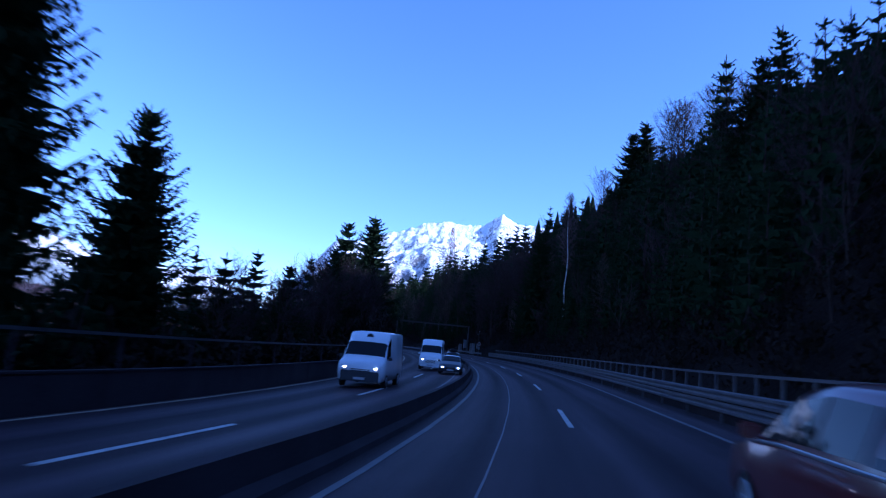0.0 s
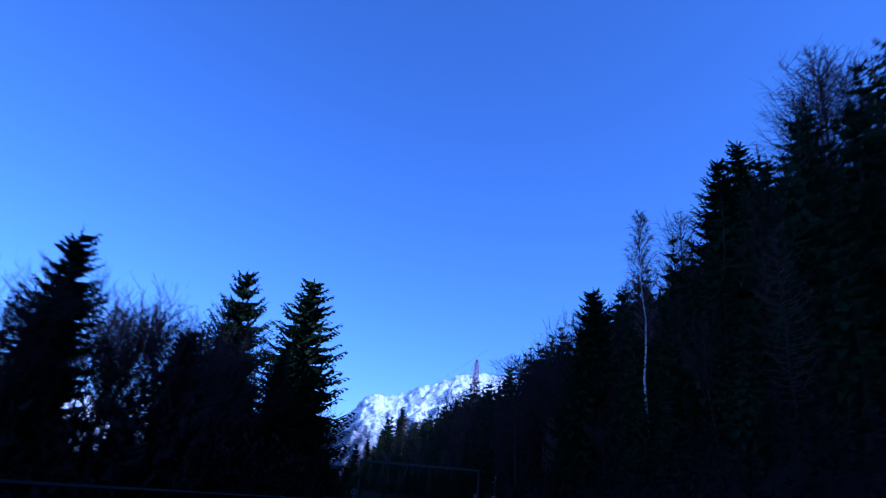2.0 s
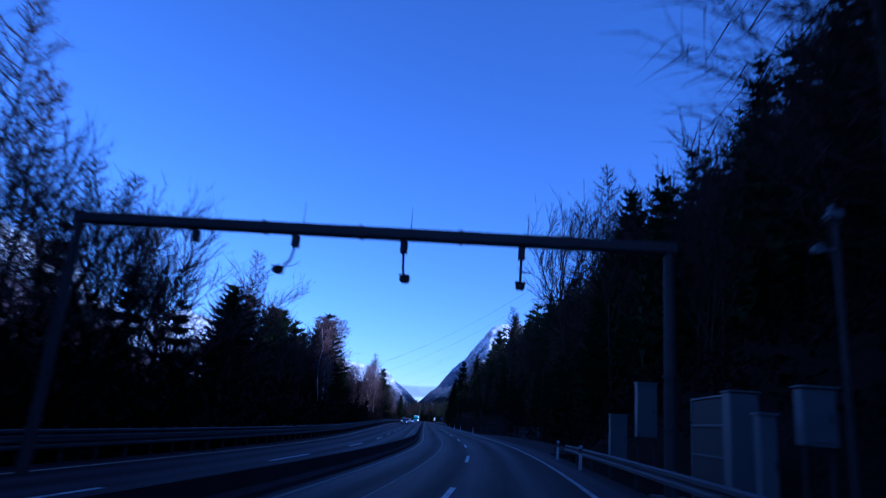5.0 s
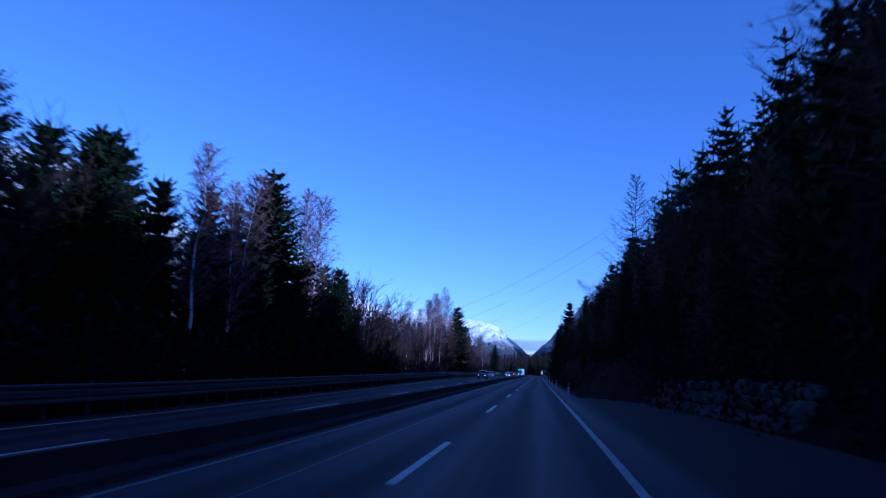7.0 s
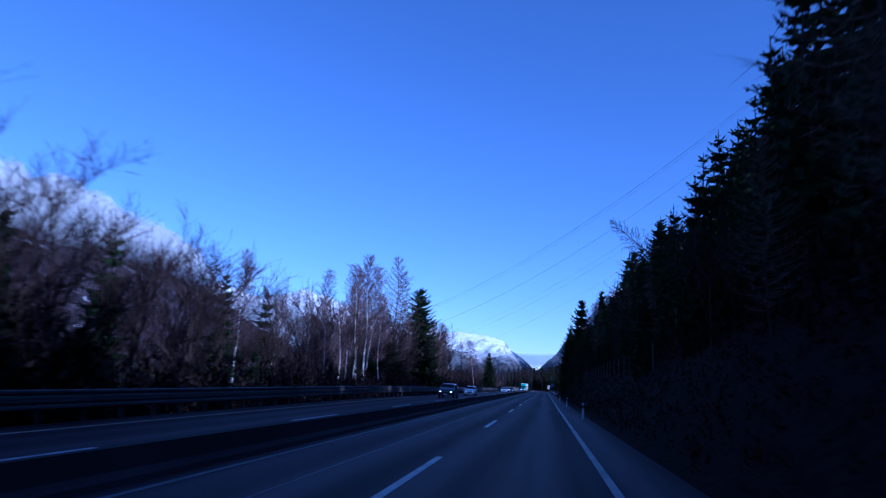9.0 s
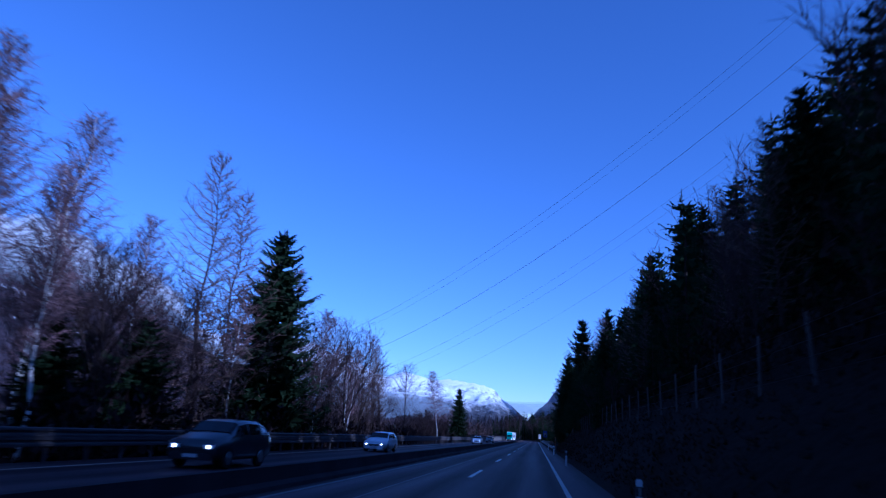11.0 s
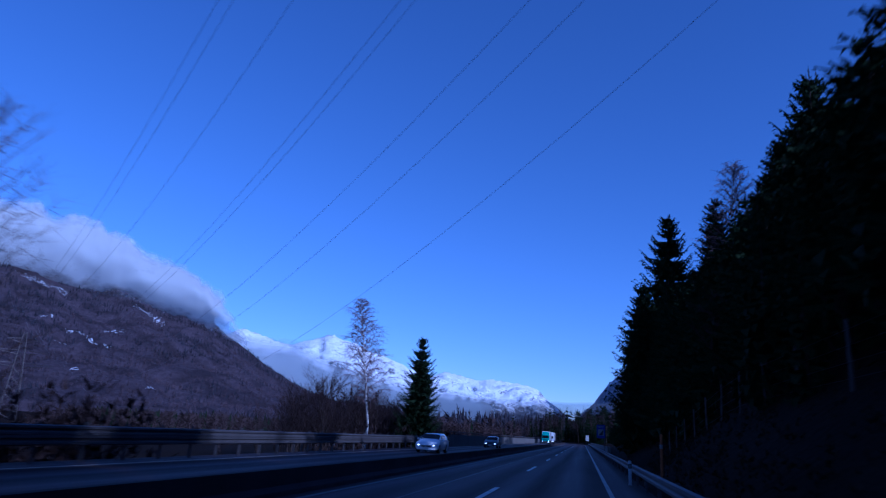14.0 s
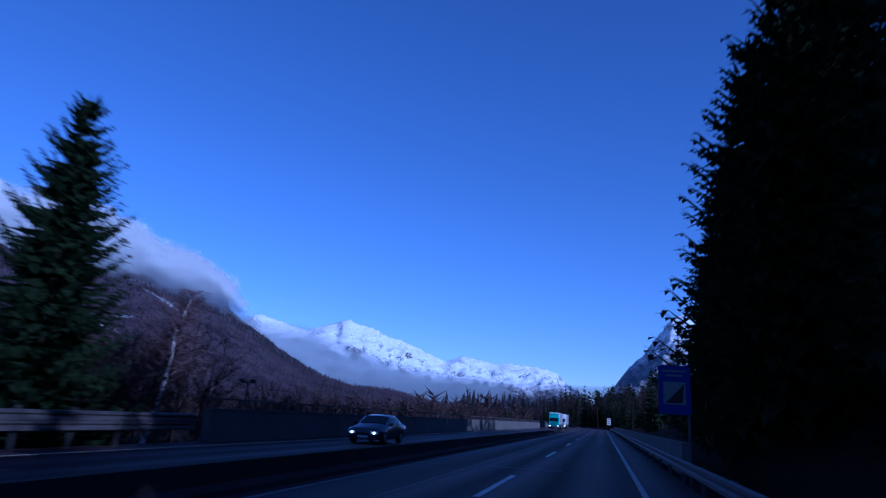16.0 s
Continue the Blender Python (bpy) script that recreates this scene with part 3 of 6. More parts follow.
rng = random.Random(21)
for i, (s, o, top, wide) in enumerate(((-187, -17.8, 19, 0.72), (-117.5, -22, 13.8, 0.95), (-83, -24, 22.8, 0.9), (-69.5, -19.4, 26.8, 1.15), (-92.5, -21.5, 13.5, 1.0), (-84, -18.5, 14.5, 1.0),
                                       (-106, -20, 11.5, 1.1), (-134, -24, 9, 1.1), (-18, -19, 11, 1.2), (-8, -20.5, 12, 1.1), (22, -21, 12.4, 0.9), (26, -20, 13.2, 0.9),
                                       (30.5, -20.5, 13.0, 0.8), (35.4, -20.0, 17.0, 1.2), (53, -21, 12, 1.1), (46.5, -20.5, 11.6, 1.1), (43, -20, 10.6, 1.0), (54.7, -20, 12, 0.9), (58.5, -20.5, 12, 0.9),
                                       (143.4, -17.8, 16.8, 1.12), (128, -18.5, 7, 1.5), (122, -19, 6, 1.4), (252, -15.6, 12.3, 0.85), (21, -24, 15, 1.1), (24.5, -26, 15.5, 1.1), (17, -25, 14, 1.1), (5, -21, 12.5, 1.1), (10, -22.5, 13.6, 1.1), (16, -21, 13.0, 1.1), (19, -23.5, 14.5, 1.0), (13, -19, 9.5, 1.2), (-58.5, -20.2, 19.5, 0.8), (-55.5, -20.4, 16.0, 0.75), (-52, -18.6, 9, 1.2), (-47.5, -18.8, 9.5, 1.0), (-34, -18.8, 9, 1.1), (-27, -19, 8.5, 1.1), (66, -22, 9, 1.0), (75, -23, 10, 1.0), (88, -22.5, 9.5, 1.0), (97, -23, 9.5, 1.0), (-62, -21, 14, 1.0), (3, -19, 9, 1.3),
                                       (-146, -24, 9, 1.2), (-156, -23, 7.5, 1.3), (-112, -26, 13, 1.1), (-76, -23, 13, 1.1), (-45, -23, 11, 1.2), (14, -22, 11, 1.2), (68, -24, 9, 1.2), (38, -24, 13, 1.0),
                                       (-90, -25, 15, 1.0), (-33, -24, 12, 1.1), (-100, -18.5, 8, 1.3), (-79, -17.5, 7, 1.3), (33, -18.5, 8, 1.3), (50, -19, 9, 1.2), (-115, -18.5, 6, 1.3))):
    topped(SPRUCES if i < 34 else HILL_SPRUCES, i, s, o, top, 20, wide * 1.3, rng=rng)
topped(SPRUCES, 2, -168, -24, 14.5, 20, 1.25, "spruce with loose upswept boughs", rng=rng)
for i, (s, o, top) in enumerate(((22, -18, 14.4), (26.7, -18, 13.2), (29.8, -20, 15.0), (152.7, -20, 15.9), (45.5, -20, 17.2), (44, -21, 17.6), (47.2, -22, 17.8), (112, -20, 12.2), (116.8, -19, 16.4), (120, -18, 12.2),
                                 (124, -19.5, 12.6), (108, -20, 10), (104, -21, 9.5), (127, -21, 13), (131, -20.5, 12), (169, -19, 10), (174, -20, 11), (98, -19, 9.5),
                                 (113, -18.5, 14.6), (118, -20.5, 15.2), (121.5, -20, 16), (103, -19, 9.5), (109, -18.2, 10.4), (124.5, -18, 12.2), (128.5, -19.5, 13), (130, -18, 11), (134, -18.4, 12), (140, -19, 11.5), (115, -23, 13), (133, -24, 14), (101, -24, 9.5), (92, -23, 12), (138, -23, 13), (106, -18.5, 9.5), (110.5, -24, 11), (119, -25, 15), (126, -24, 14))):
    if 97 < s < 141 and top < 15 and i % 3:
        topped(BARES, i, s, o, top * 0.93, 15, rng=rng)
    else:
        topped(BIRCHES, i, s, o, top, 16, rng=rng)
leaning_birch = make_tree("birch", "tall birch with a white trunk and weeping reddish crown", *mast_data(
    random.Random(91), 16, 3.0, 95, 38, rise=0.9, r=0.0075, clear=0.34, weep=0.42, power=0.5, lean=-0.085, twig_w=0.013), M_BIRCH, M_BIRCHTWIG)
topped([leaning_birch], 0, 246.2, -19.6, 15.4, 16, 1.35, turn=0, rng=rng)
round_tree = make_tree("bare_tree", "leafless tree with a rounded crown of fine twigs", *mast_data(
    random.Random(77), 15, 4.6, 75, 30, rise=0.75, r=0.012, clear=0.2, weep=0.05, power=0.42, twig_w=0.012), M_BARK, M_LARCH)
topped([round_tree], 0, 194.5, -17.0, 11.4, 15, 1.0, turn=40, rng=rng)
topped([round_tree], 0, 160.5, -18.2, 12.4, 15, 1.15, turn=150, rng=rng)
topped(BIRCHES, 0, 157.0, -18.6, 12.6, 16, 1.3, rng=rng)
topped(BIRCHES, 2, 263, -19.6, 7.4, 16, 1.9, "slender white birch with a broken bright crown", rng=rng)
for i, (s, o, top) in enumerate(((-46.5, -18.2, 17.2), (-43, -19.5, 15.4), (-51.5, -20.5, 15.6), (-38, -20, 13.4), (-13, -19, 14.8), (136, -20, 20.3), (141, -20.3, 19), (180, -20, 14.6), (183, -20, 14.3), (185.7, -20, 14.1), (188.5, -20.5, 13.6), (176, -21, 12.5), (191, -24, 13.2), (195.5, -22, 12.6), (150, -22, 15), (-34, -20, 14), (-40, -21, 13), (36, -21, 12), (-26, -22, 13), (182, -24, 13))):
    topped(LARCHES, i, s, o, top, 18, rng=rng)
for i, (s, o, top) in enumerate(((-120, -25, 12.3), (-104.8, -23, 14.6), (-94.8, -21, 15.4), (-92.5, -20.5, 15.0), (-122, -22, 11.4), (-127.5, -22, 11.0), (-113, -23, 13.8), (-109, -23, 14.2), (-107, -22, 14.0), (-101, -23, 15.5), (-119.5, -21, 12.0), (-129, -25, 9), (-98, -22.5, 15.9), (-104, -24.5, 13.7), (-112, -24, 11), (-110, -19, 12.5), (-104.5, -19.5, 13.6), (-99.5, -20, 14.4), (-107, -22, 13.2), (-38, -18.5, 13.5), (-29, -19, 14.8), (-32.5, -20, 14.2), (-47, -18.5, 15.6), (-31, -18.5, 12.2), (-11, -20, 15), (-2, -18.5, 13.5), (-24, -21, 13),
                                 (8, -18.5, 13), (14, -20, 11.5), (58, -18, 12.8), (61, -18.2, 13), (66, -20, 10), (72, -18.5, 11), (78, -19, 10.5), (84, -20, 11.5), (90, -18.6, 10), (96, -17.6, 10), (112, -22, 8), (107, -23, 9), (117, -24, 9),
                                 (156, -19, 11), (164, -17.6, 13.6), (161.5, -18.4, 13.2), (168, -21, 11), (176, -19, 9), (181, -18.2, 10), (148, -18.5, 12), (153, -18, 11.5), (238, -21, 7), (241, -22, 8), (247, -21, 7),
                                 (250, -23, 6.5), (256, -20, 6), (-142, -22, 8), (-150, -23, 7.5), (-158, -22, 8), (-57, -22, 10), (-74, -24, 11), (-36, -24, 14), (-16, -24, 13), (-20, -18, 10), (0, -23, 14), (20, -24, 13), (-41, -18.5, 13),
                                 (63, -23, 11), (75, -23, 11), (87, -24, 11), (81, -22, 11), (69, -21, 12), (93, -21, 11), (159, -23, 11), (171, -23, 10), (144, -23, 12))):
    topped(BARES, i, s, o, top, 15, rng=rng)

# named trees on the hillside, as they stand against the sky
# the last two spruces are added only to shade the parapet and median
for i, (s, o, top, wide) in enumerate(((-110, 33, 50, 0.9), (-65, 40, 57, 0.9), (-63, 38, 54.5, 0.9), (-134, 28, 41, 1.0), (-124, 31, 42.5, 1.0), (-78.5, 13.4, 26, 0.85), (-46, 25, 37, 0.9), (268.6, 14.2, 32.7, 0.75), (273, 21.3, 36.8, 0.75),
                                       (248, 26.8, 42.6, 0.75), (236, 21, 30, 0.85), (221, 24, 30.5, 0.85), (249, 21, 29.5, 0.85), (262, 10.4, 21, 0.85), (269, 10.4, 23, 0.85), (277, 10.8, 21, 0.85), (285, 11.2, 20, 0.85), (165, 20, 27, 0.8), (171, 24, 28.5, 0.8), (187, 11.5, 16.5, 0.8),
                                       (197, 20, 28, 0.8), (231, 18, 23.5, 0.9), (-11, 14, 24, 0.8), (123, 14, 17.5, 0.9), (160, 15, 18, 0.9), (173, 16, 22, 0.9), (223, 16, 23, 0.9), (255, 12, 20, 0.85), (247, 12, 17, 0.85), (293, 13, 19, 0.9), (303, 13, 17, 0.9), (237, 35.5, 54.3, 0.8), (260.6, 30.9, 48.8, 0.8), (266, 33.9, 52.5, 0.8), (279, 30.5, 43.4, 0.8), (245.3, 13.5, 19, 1.0), (238.5, 12, 14.5, 1.0))):
    topped(SPRUCES if i % 3 else HILL_SPRUCES, i, s, o, top, 20, wide * 1.45, group="hillside forest", rng=rng)
for i, (s, o, top) in enumerate(((-36, 12, 17.5), (5.6, 12, 29), (-13, 12, 25.5), (0, 11, 28), (-103, 20, 28.5), (-40, 10, 15), (43, 14, 20.5), (37, 14, 19.5), (114, 14, 19), (-36, 14.5, 21), (-46, 12, 18), (-43.5, 13.4, 20), (-52, 12.5, 23), (-47, 15.5, 28), (-40, 16.5, 23.5), (-33.5, 18.5, 27.5), (-57, 13, 22.5), (-30, 22, 31.5), (-24, 13.5, 20), (-61, 12.5, 24), (-66, 12, 23), (-72, 12.5, 25), (-59, 15, 27), (-68, 16, 29))):
    topped(BARES, i, s, o, top, 15, 0.75, group="hillside forest", rng=rng)
for i, (s, o, top) in enumerate(((60.5, 12.3, 25), (114, 13.5, 16.5), (207, 33, 46), (-3, 14, 29.5), (6, 13, 27), (52, 13, 20), (118, 15, 18))):
    topped(LARCHES, i, s, o, top, 18, group="hillside forest", rng=rng)
topped(BIRCHES, 1, 238, 15.6, 27.6, 16, 1.3, group="hillside forest", rng=rng)
topped(BIRCHES, 1, -87.4, 16, 31.8, 16, 0.85, group="hillside forest", rng=rng)
spreading_tree = make_tree("bare_tree", "large leafless tree with a broad fan of fine branches", *mast_data(
    random.Random(78), 15, 5.2, 105, 34, rise=0.6, r=0.013, clear=0.1, weep=0.02, power=0.4, twig_w=0.013), M_BARK, M_TWIG)
topped([spreading_tree], 0, -52.8, 10.2, 22.6, 15, 1.35, group="hillside forest", turn=20, rng=rng)
for s, o, top in ((-75.8, 42, 56.2), (-77.2, 48.5, 60.5), (-61.6, 32, 44.3), (-84, 39, 53), (-121, 30, 40.2), (-96, 31, 45)):
    topped([spreading_tree], 0, s, o, top, 15, 0.95, "leafless tree with a domed crown on the hill's skyline", "hillside forest", rng=rng)

leaning = copy_thing(LARCHES[1], Matrix.Translation(on_ground(107, 18.5, 0.1)) @ Matrix.Rotation(radians(-50), 4, "Y") @ Matrix.Diagonal((0.7, 0.7, 0.72, 1)))
tagged(leaning, "half-fallen larch leaning far out from the hillside", group="hillside forest")

# the hillside forest behind them: the front rows tree by tree, the rest as one wood
rng = random.Random(5)
deep = []
for row, (o0, hgt, every) in enumerate(((10.8, 9, 5.6), (14, 14, 5.2), (18.5, 17, 4.8), (24, 18.5, 5.0), (30, 19, 5.5), (37, 19, 7.5))):
    s = -196.0
    while s < 300:
        s += every * rng.uniform(0.7, 1.3)
        o = o0 + rng.uniform(-2.0, 2.0) + (1.5 if s < -40 else 2.6 if s > 225 else 0.0)
        h = hgt * rng.uniform(0.68, 1.05) * (0.8 if 95 < s < 190 and row < 2 else 1.0)
        kind, pick = rng.random(), rng.randrange(12)
        if -66 < s < -36 and o < 13:
            continue
        reach = s + (o + 15) * 0.62
        if 206 < reach < 256 and ground_height(s, o) + h > (o + 15) * 0.6 + (0.0 if reach < 231 else 3.0):
            continue
        if row < 2 and -130 < s:
            if kind < 0.6:
                stand(HILL_SPRUCES, pick, s, o, h, rng=rng, widen=1.3, group="hillside forest")
            elif kind < 0.85:
                stand(THIN_BARES, pick, s, o, h * 0.85, 15, rng=rng, group="hillside forest")
            else:
                stand(LARCHES, pick, s, o, h, 18, rng=rng, group="hillside forest")
        elif kind < 0.72:
            deep.append((DEEP_SPRUCES[pick % 3], tree_matrix(s, o, h, 20, None, 1.45, rng)))
        else:
            deep.append((DEEP_BARES[pick % 3], tree_matrix(s, o, h * 0.85, 15, None, 1.0, rng)))
for i in range(60):
    deep.append((DEEP_SPRUCES[i % 3], tree_matrix(rng.uniform(250, 330), rng.uniform(13, 38), rng.uniform(14, 19), 20, None, 1.4, rng)))
for i in range(70):
    deep.append(((DEEP_BARES if i % 3 else DEEP_SPRUCES)[i % 3], tree_matrix(rng.uniform(-62, 10), rng.uniform(12.5, 26), rng.uniform(11, 16), 15 if i % 3 else 20, None, 1.2, rng)))
# added row, topped along the sun's slope, to keep the lanes in shade
s = 186.0
while s < 250:
    s += rng.uniform(1.2, 2.0)
    o = rng.uniform(11.4, 12.6)
    deep.append((HILL_SPRUCES[rng.randrange(4)], tree_matrix(s, o, 0.6 * (o + 12) + 1.0 - ground_height(s, o), 20, None, 2.2, rng)))
# more spruces added to shade the bridge wall across the road
for i in range(26):
    deep.append((DEEP_SPRUCES[i % 3], tree_matrix(rng.uniform(243, 300), rng.uniform(12.5, 17), rng.uniform(13, 15.5), 20, None, 1.5, rng)))
joined_wood("hillside_wood", "dense dark spruce and bare-tree forest covering the steep hillside", deep, [M_BARK, M_NEEDLE, M_TWIG])



def far_tree(V, F, at, h, r, conifer, rng, tiers=4, points=5):
    """A small tree for far slopes: a stem and tiers of drooping points, or a fan of bare limbs."""
    def tri(a, b, c):
        q = len(V)
        V.extend((a, b, c))
        F.append((q, q + 1, q + 2))

    up = Vector((0, 0, 1))
    if conifer:
        for tier in range(tiers):
            u = tier / tiers
            z0, z1 = h * (0.08 + 0.82 * u), h * min(1.0, 0.45 + 0.75 * u)
            rr_ = r * (1 - 0.9 * u)
            spin = rng.uniform(0, 6.28)
            for k in range(points):
                a0, a1 = spin + k * 6.283 / points, spin + (k + 0.8) * 6.283 / points
                k0, k1 = rng.uniform(0.7, 1.15), rng.uniform(0.7, 1.15)
                tri(at + Vector((math.cos(a0) * rr_ * k0, math.sin(a0) * rr_ * k0, z0 + rng.uniform(-0.04, 0.04) * h)),
                    at + Vector((math.cos(a1) * rr_ * k1, math.sin(a1) * rr_ * k1, z0)), at + up * z1)
    else:
        side = Vector((0.02 * h, 0, 0))
        tri(at - side, at + side, at + up * h * 0.9)
        for k in range(20):
            a, z = rng.uniform(0, 6.28), h * rng.uniform(0.25, 0.8)
            d = Vector((math.cos(a), math.sin(a), 0))
            w_ = Vector((-d.y, d.x, 0)) * (0.02 * h * rng.uniform(0.5, 1.2))
            p = at + up * z
            tri(p - w_, p + w_ + up * 0.05 * h, p + d * (r * rng.uniform(0.5, 1.1)) + up * (h * rng.uniform(0.06, 0.3)))


# unseen spruces added on the hill's crown to shade the road and trees beyond
V, F = [], []
for o0 in (46, 53, 61, 70, 80):
    s = -340.0
    while s < 4:
        s += rng.uniform(3.0, 5.0)
        far_tree(V, F, on_ground(s, o0 + rng.uniform(-2, 2), 0.2), rng.uniform(10, 15), rng.uniform(2.2, 3.2), True, rng, 11, 8)
tagged(mesh_object("hilltop_wood", V, F, M_NEEDLE), "unseen spruces added on the hill's crown to cast shade", "forest", kind="stuff")

# the wood ahead, round the far bend
for i in range(120):
    s, o = rng.uniform(452, 560), rng.uniform(11, 48)
    if i % 4 == 0:
        s, o = rng.uniform(310, 440), rng.uniform(14, 30)
    beyond = i % 4 == 1
    if beyond:
        s, o = rng.uniform(330, 480), rng.uniform(-60, -22)
    if rng.random() < (0.12 if beyond else 0.45):
        stand(HILL_SPRUCES, rng.randrange(4), s, o, rng.uniform(6, 8) if beyond else rng.uniform(12, 19), widen=1.4, rng=rng, group="wood at the far bend", label="spruce in the sunlit wood at the bend")
    else:
        stand(DEEP_BARES, rng.randrange(3), s, o, rng.uniform(6, 9) if beyond else rng.uniform(9, 15), 15, rng=rng, group="wood at the far bend", label="brown leafless tree in the sunlit wood at the bend")

far_bend = []
for i in range(80):
    kind = DEEP_SPRUCES[i % 3] if i % 5 < 2 else DEEP_BARES[i % 3]
    far_bend.append((kind, tree_matrix(rng.uniform(500, 638), rng.uniform(10, 48), rng.uniform(12, 19), 20 if i % 5 < 2 else 15, None, 1.2, rng)))
joined_wood("bend_wood", "sunlit brown and green wood beyond the far bend", far_bend, [M_BARK, M_NEEDLE, M_TWIG])

# the valley woods, far off on the low ground
far_trees = []
for i in range(60):
    x, y = -rng.uniform(45, 520), rng.uniform(60, 900)
    if x > -70 - 0.1 * max(0, y - 300) and 195 < y < 300:
        continue
    h = rng.uniform(5, 10)
    kind = DEEP_BARES[i % 3] if rng.random() < 0.85 else DEEP_SPRUCES[i % 3]
    k = h / (15 if kind in DEEP_BARES else 20)
    far_trees.append((kind, Matrix.Translation((x, y, ground_height(y, x) - 0.2)) @ Matrix.Rotation(rng.uniform(0, 6.28), 4, "Z") @ Matrix.Diagonal((k * 1.3, k * 1.3, k, 1))))
V, F = [], []
for i in range(900):
    x, y = rng.uniform(-420, 160), rng.uniform(820, 1500)
    s_, o_ = road_coords(x, y)
    far_tree(V, F, Vector((x, y, ground_height(s_, o_) + lift(s_, o_) - 0.3)), rng.uniform(13, 22), rng.uniform(2.4, 4.2), i % 3 > 0, rng, 7, 6)
tagged(mesh_object("distant_wood", V, F, M_HAZYFIR), "dark wood closing the end of the valley, tinted for haze", "forest", kind="stuff")
# the back of the roadside belt, closing the view under the crowns
belt = []
for i in range(170):
    s = rng.uniform(-200, 205)
    o = -23 - abs(rng.gauss(0, 7))
    h = rng.uniform(7, 11.5) if s < 75 else rng.uniform(6, 10)
    if rng.random() < (0.55 if s < 75 else 0.12):
        belt.append((DEEP_SPRUCES[i % 3], tree_matrix(s, o, h, 20, None, 1.9, rng)))
    else:
        belt.append((DEEP_BARES[i % 3], tree_matrix(s, o, h, 15, None, 1.2, rng)))
for i in range(60):
    belt.append((DEEP_BARES[i % 3], tree_matrix(rng.uniform(58, 204), rng.uniform(-34, -20.5), rng.uniform(7.5, 10.8), 15, None, 1.2, rng)))
for i in range(30):
    belt.append((DEEP_BARES[i % 3], tree_matrix(rng.uniform(262, 300), rng.uniform(-30, -17.5), rng.uniform(4, 6.5), 15, None, 1.2, rng)))
for i in range(80):
    belt.append((DEEP_BARES[i % 3], tree_matrix(rng.uniform(237, 272), rng.uniform(-30, -18.5), rng.uniform(5.5, 9.5), 15, None, 1.1, rng)))
joined_wood("belt_wood", "dark tangled wood behind the roadside trees", belt, [M_BARK, M_NEEDLE, M_TWIG])
joined_wood("valley_wood", "brown leafless woods on the valley floor", far_trees, [M_BARK, M_NEEDLE, M_TWIG])
for conifer in (False, True):
    V, F = [], []
    for i in range(500 if conifer else 1700):
        y = rng.uniform(520 if conifer else 360, 1000)
        x = -rng.uniform(24, 60 + 0.75 * (y - 200))
        if x > -30 - 0.0 and y > FAR_START - 60:
            x -= 40 + (y - FAR_START) * 0.35
        h = rng.uniform(5, 8) if y < 420 else rng.uniform(7, 13)
        far_tree(V, F, Vector((x, y, ground_height(y, x) - 0.2)), h * (1.1 if conifer else 1.0), h * (0.17 if conifer else 0.3), conifer, rng)
    tagged(mesh_object("valley_wood", V, F, M_NEEDLE if conifer else M_TWIG), "scattered dark conifers on the valley floor" if conifer else "thin leafless trees on the valley floor", "forest", kind="stuff")


# ---- undergrowth ----
def undergrowth(name, label, count, place, mat, rng, height, width, pieces=22):
    """Bushes of thin upright twigs and leaves, as one mesh. place(rng) gives s and o."""
    V, F = [], []
    for _ in range(count):
        s, o = place(rng)
        c = on_ground(s, o, 0.1)
        hh = height(s, o) * rng.uniform(0.5, 1.1)
        rad = 0.25 + 0.3 * hh
        for _k in range(pieces):
            a, u = rng.uniform(0, 6.28), rng.random()
            d = Vector((math.cos(a), math.sin(a), 0))
            foot = c + d * (rad * rng.random() * (1.05 - u)) + Vector((0, 0, hh * u * 0.9))
            tip = foot + (d * rng.uniform(0.1, 0.8) + Vector((0, 0, rng.uniform(0.2, 0.9)))) * (0.16 * hh + 0.12)
            side = Vector((-d.y, d.x, rng.uniform(-0.6, 0.6))) * (width * rng.uniform(0.3, 1.0))
            q = len(V)
            V.extend((foot - side, foot + side, tip))
            F.append((q, q + 1, q + 2))
    ob = mesh_object(name, V, F, mat)
    return tagged(ob, label, "undergrowth", kind="stuff")


def belt_place(r):
    return r.uniform(-200, 64), -14.3 - abs(r.gauss(0, 5.5))


def belt_height(s, o):
    return 3.0 if s < -125 else 4.6 + (1.8 if s < -30 else 0)


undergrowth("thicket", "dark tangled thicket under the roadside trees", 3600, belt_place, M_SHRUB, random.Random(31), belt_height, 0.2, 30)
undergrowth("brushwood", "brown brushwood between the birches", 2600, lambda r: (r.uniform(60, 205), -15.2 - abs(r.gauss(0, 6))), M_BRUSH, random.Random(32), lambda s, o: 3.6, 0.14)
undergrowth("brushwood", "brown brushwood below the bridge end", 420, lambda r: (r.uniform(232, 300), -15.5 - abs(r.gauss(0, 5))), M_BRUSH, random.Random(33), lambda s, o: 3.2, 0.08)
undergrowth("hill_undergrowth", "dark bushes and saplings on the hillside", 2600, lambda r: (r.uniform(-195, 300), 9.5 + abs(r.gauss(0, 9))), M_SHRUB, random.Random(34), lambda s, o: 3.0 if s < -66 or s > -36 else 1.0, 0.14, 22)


def bank_place(r):
    s = r.uniform(-34, 240)
    foot = 5.4 + (3.7 if -24 < s < 38 else 0) + (2.4 if s > 222 else 0)
    return s, foot + abs(r.gauss(0, 3.6))


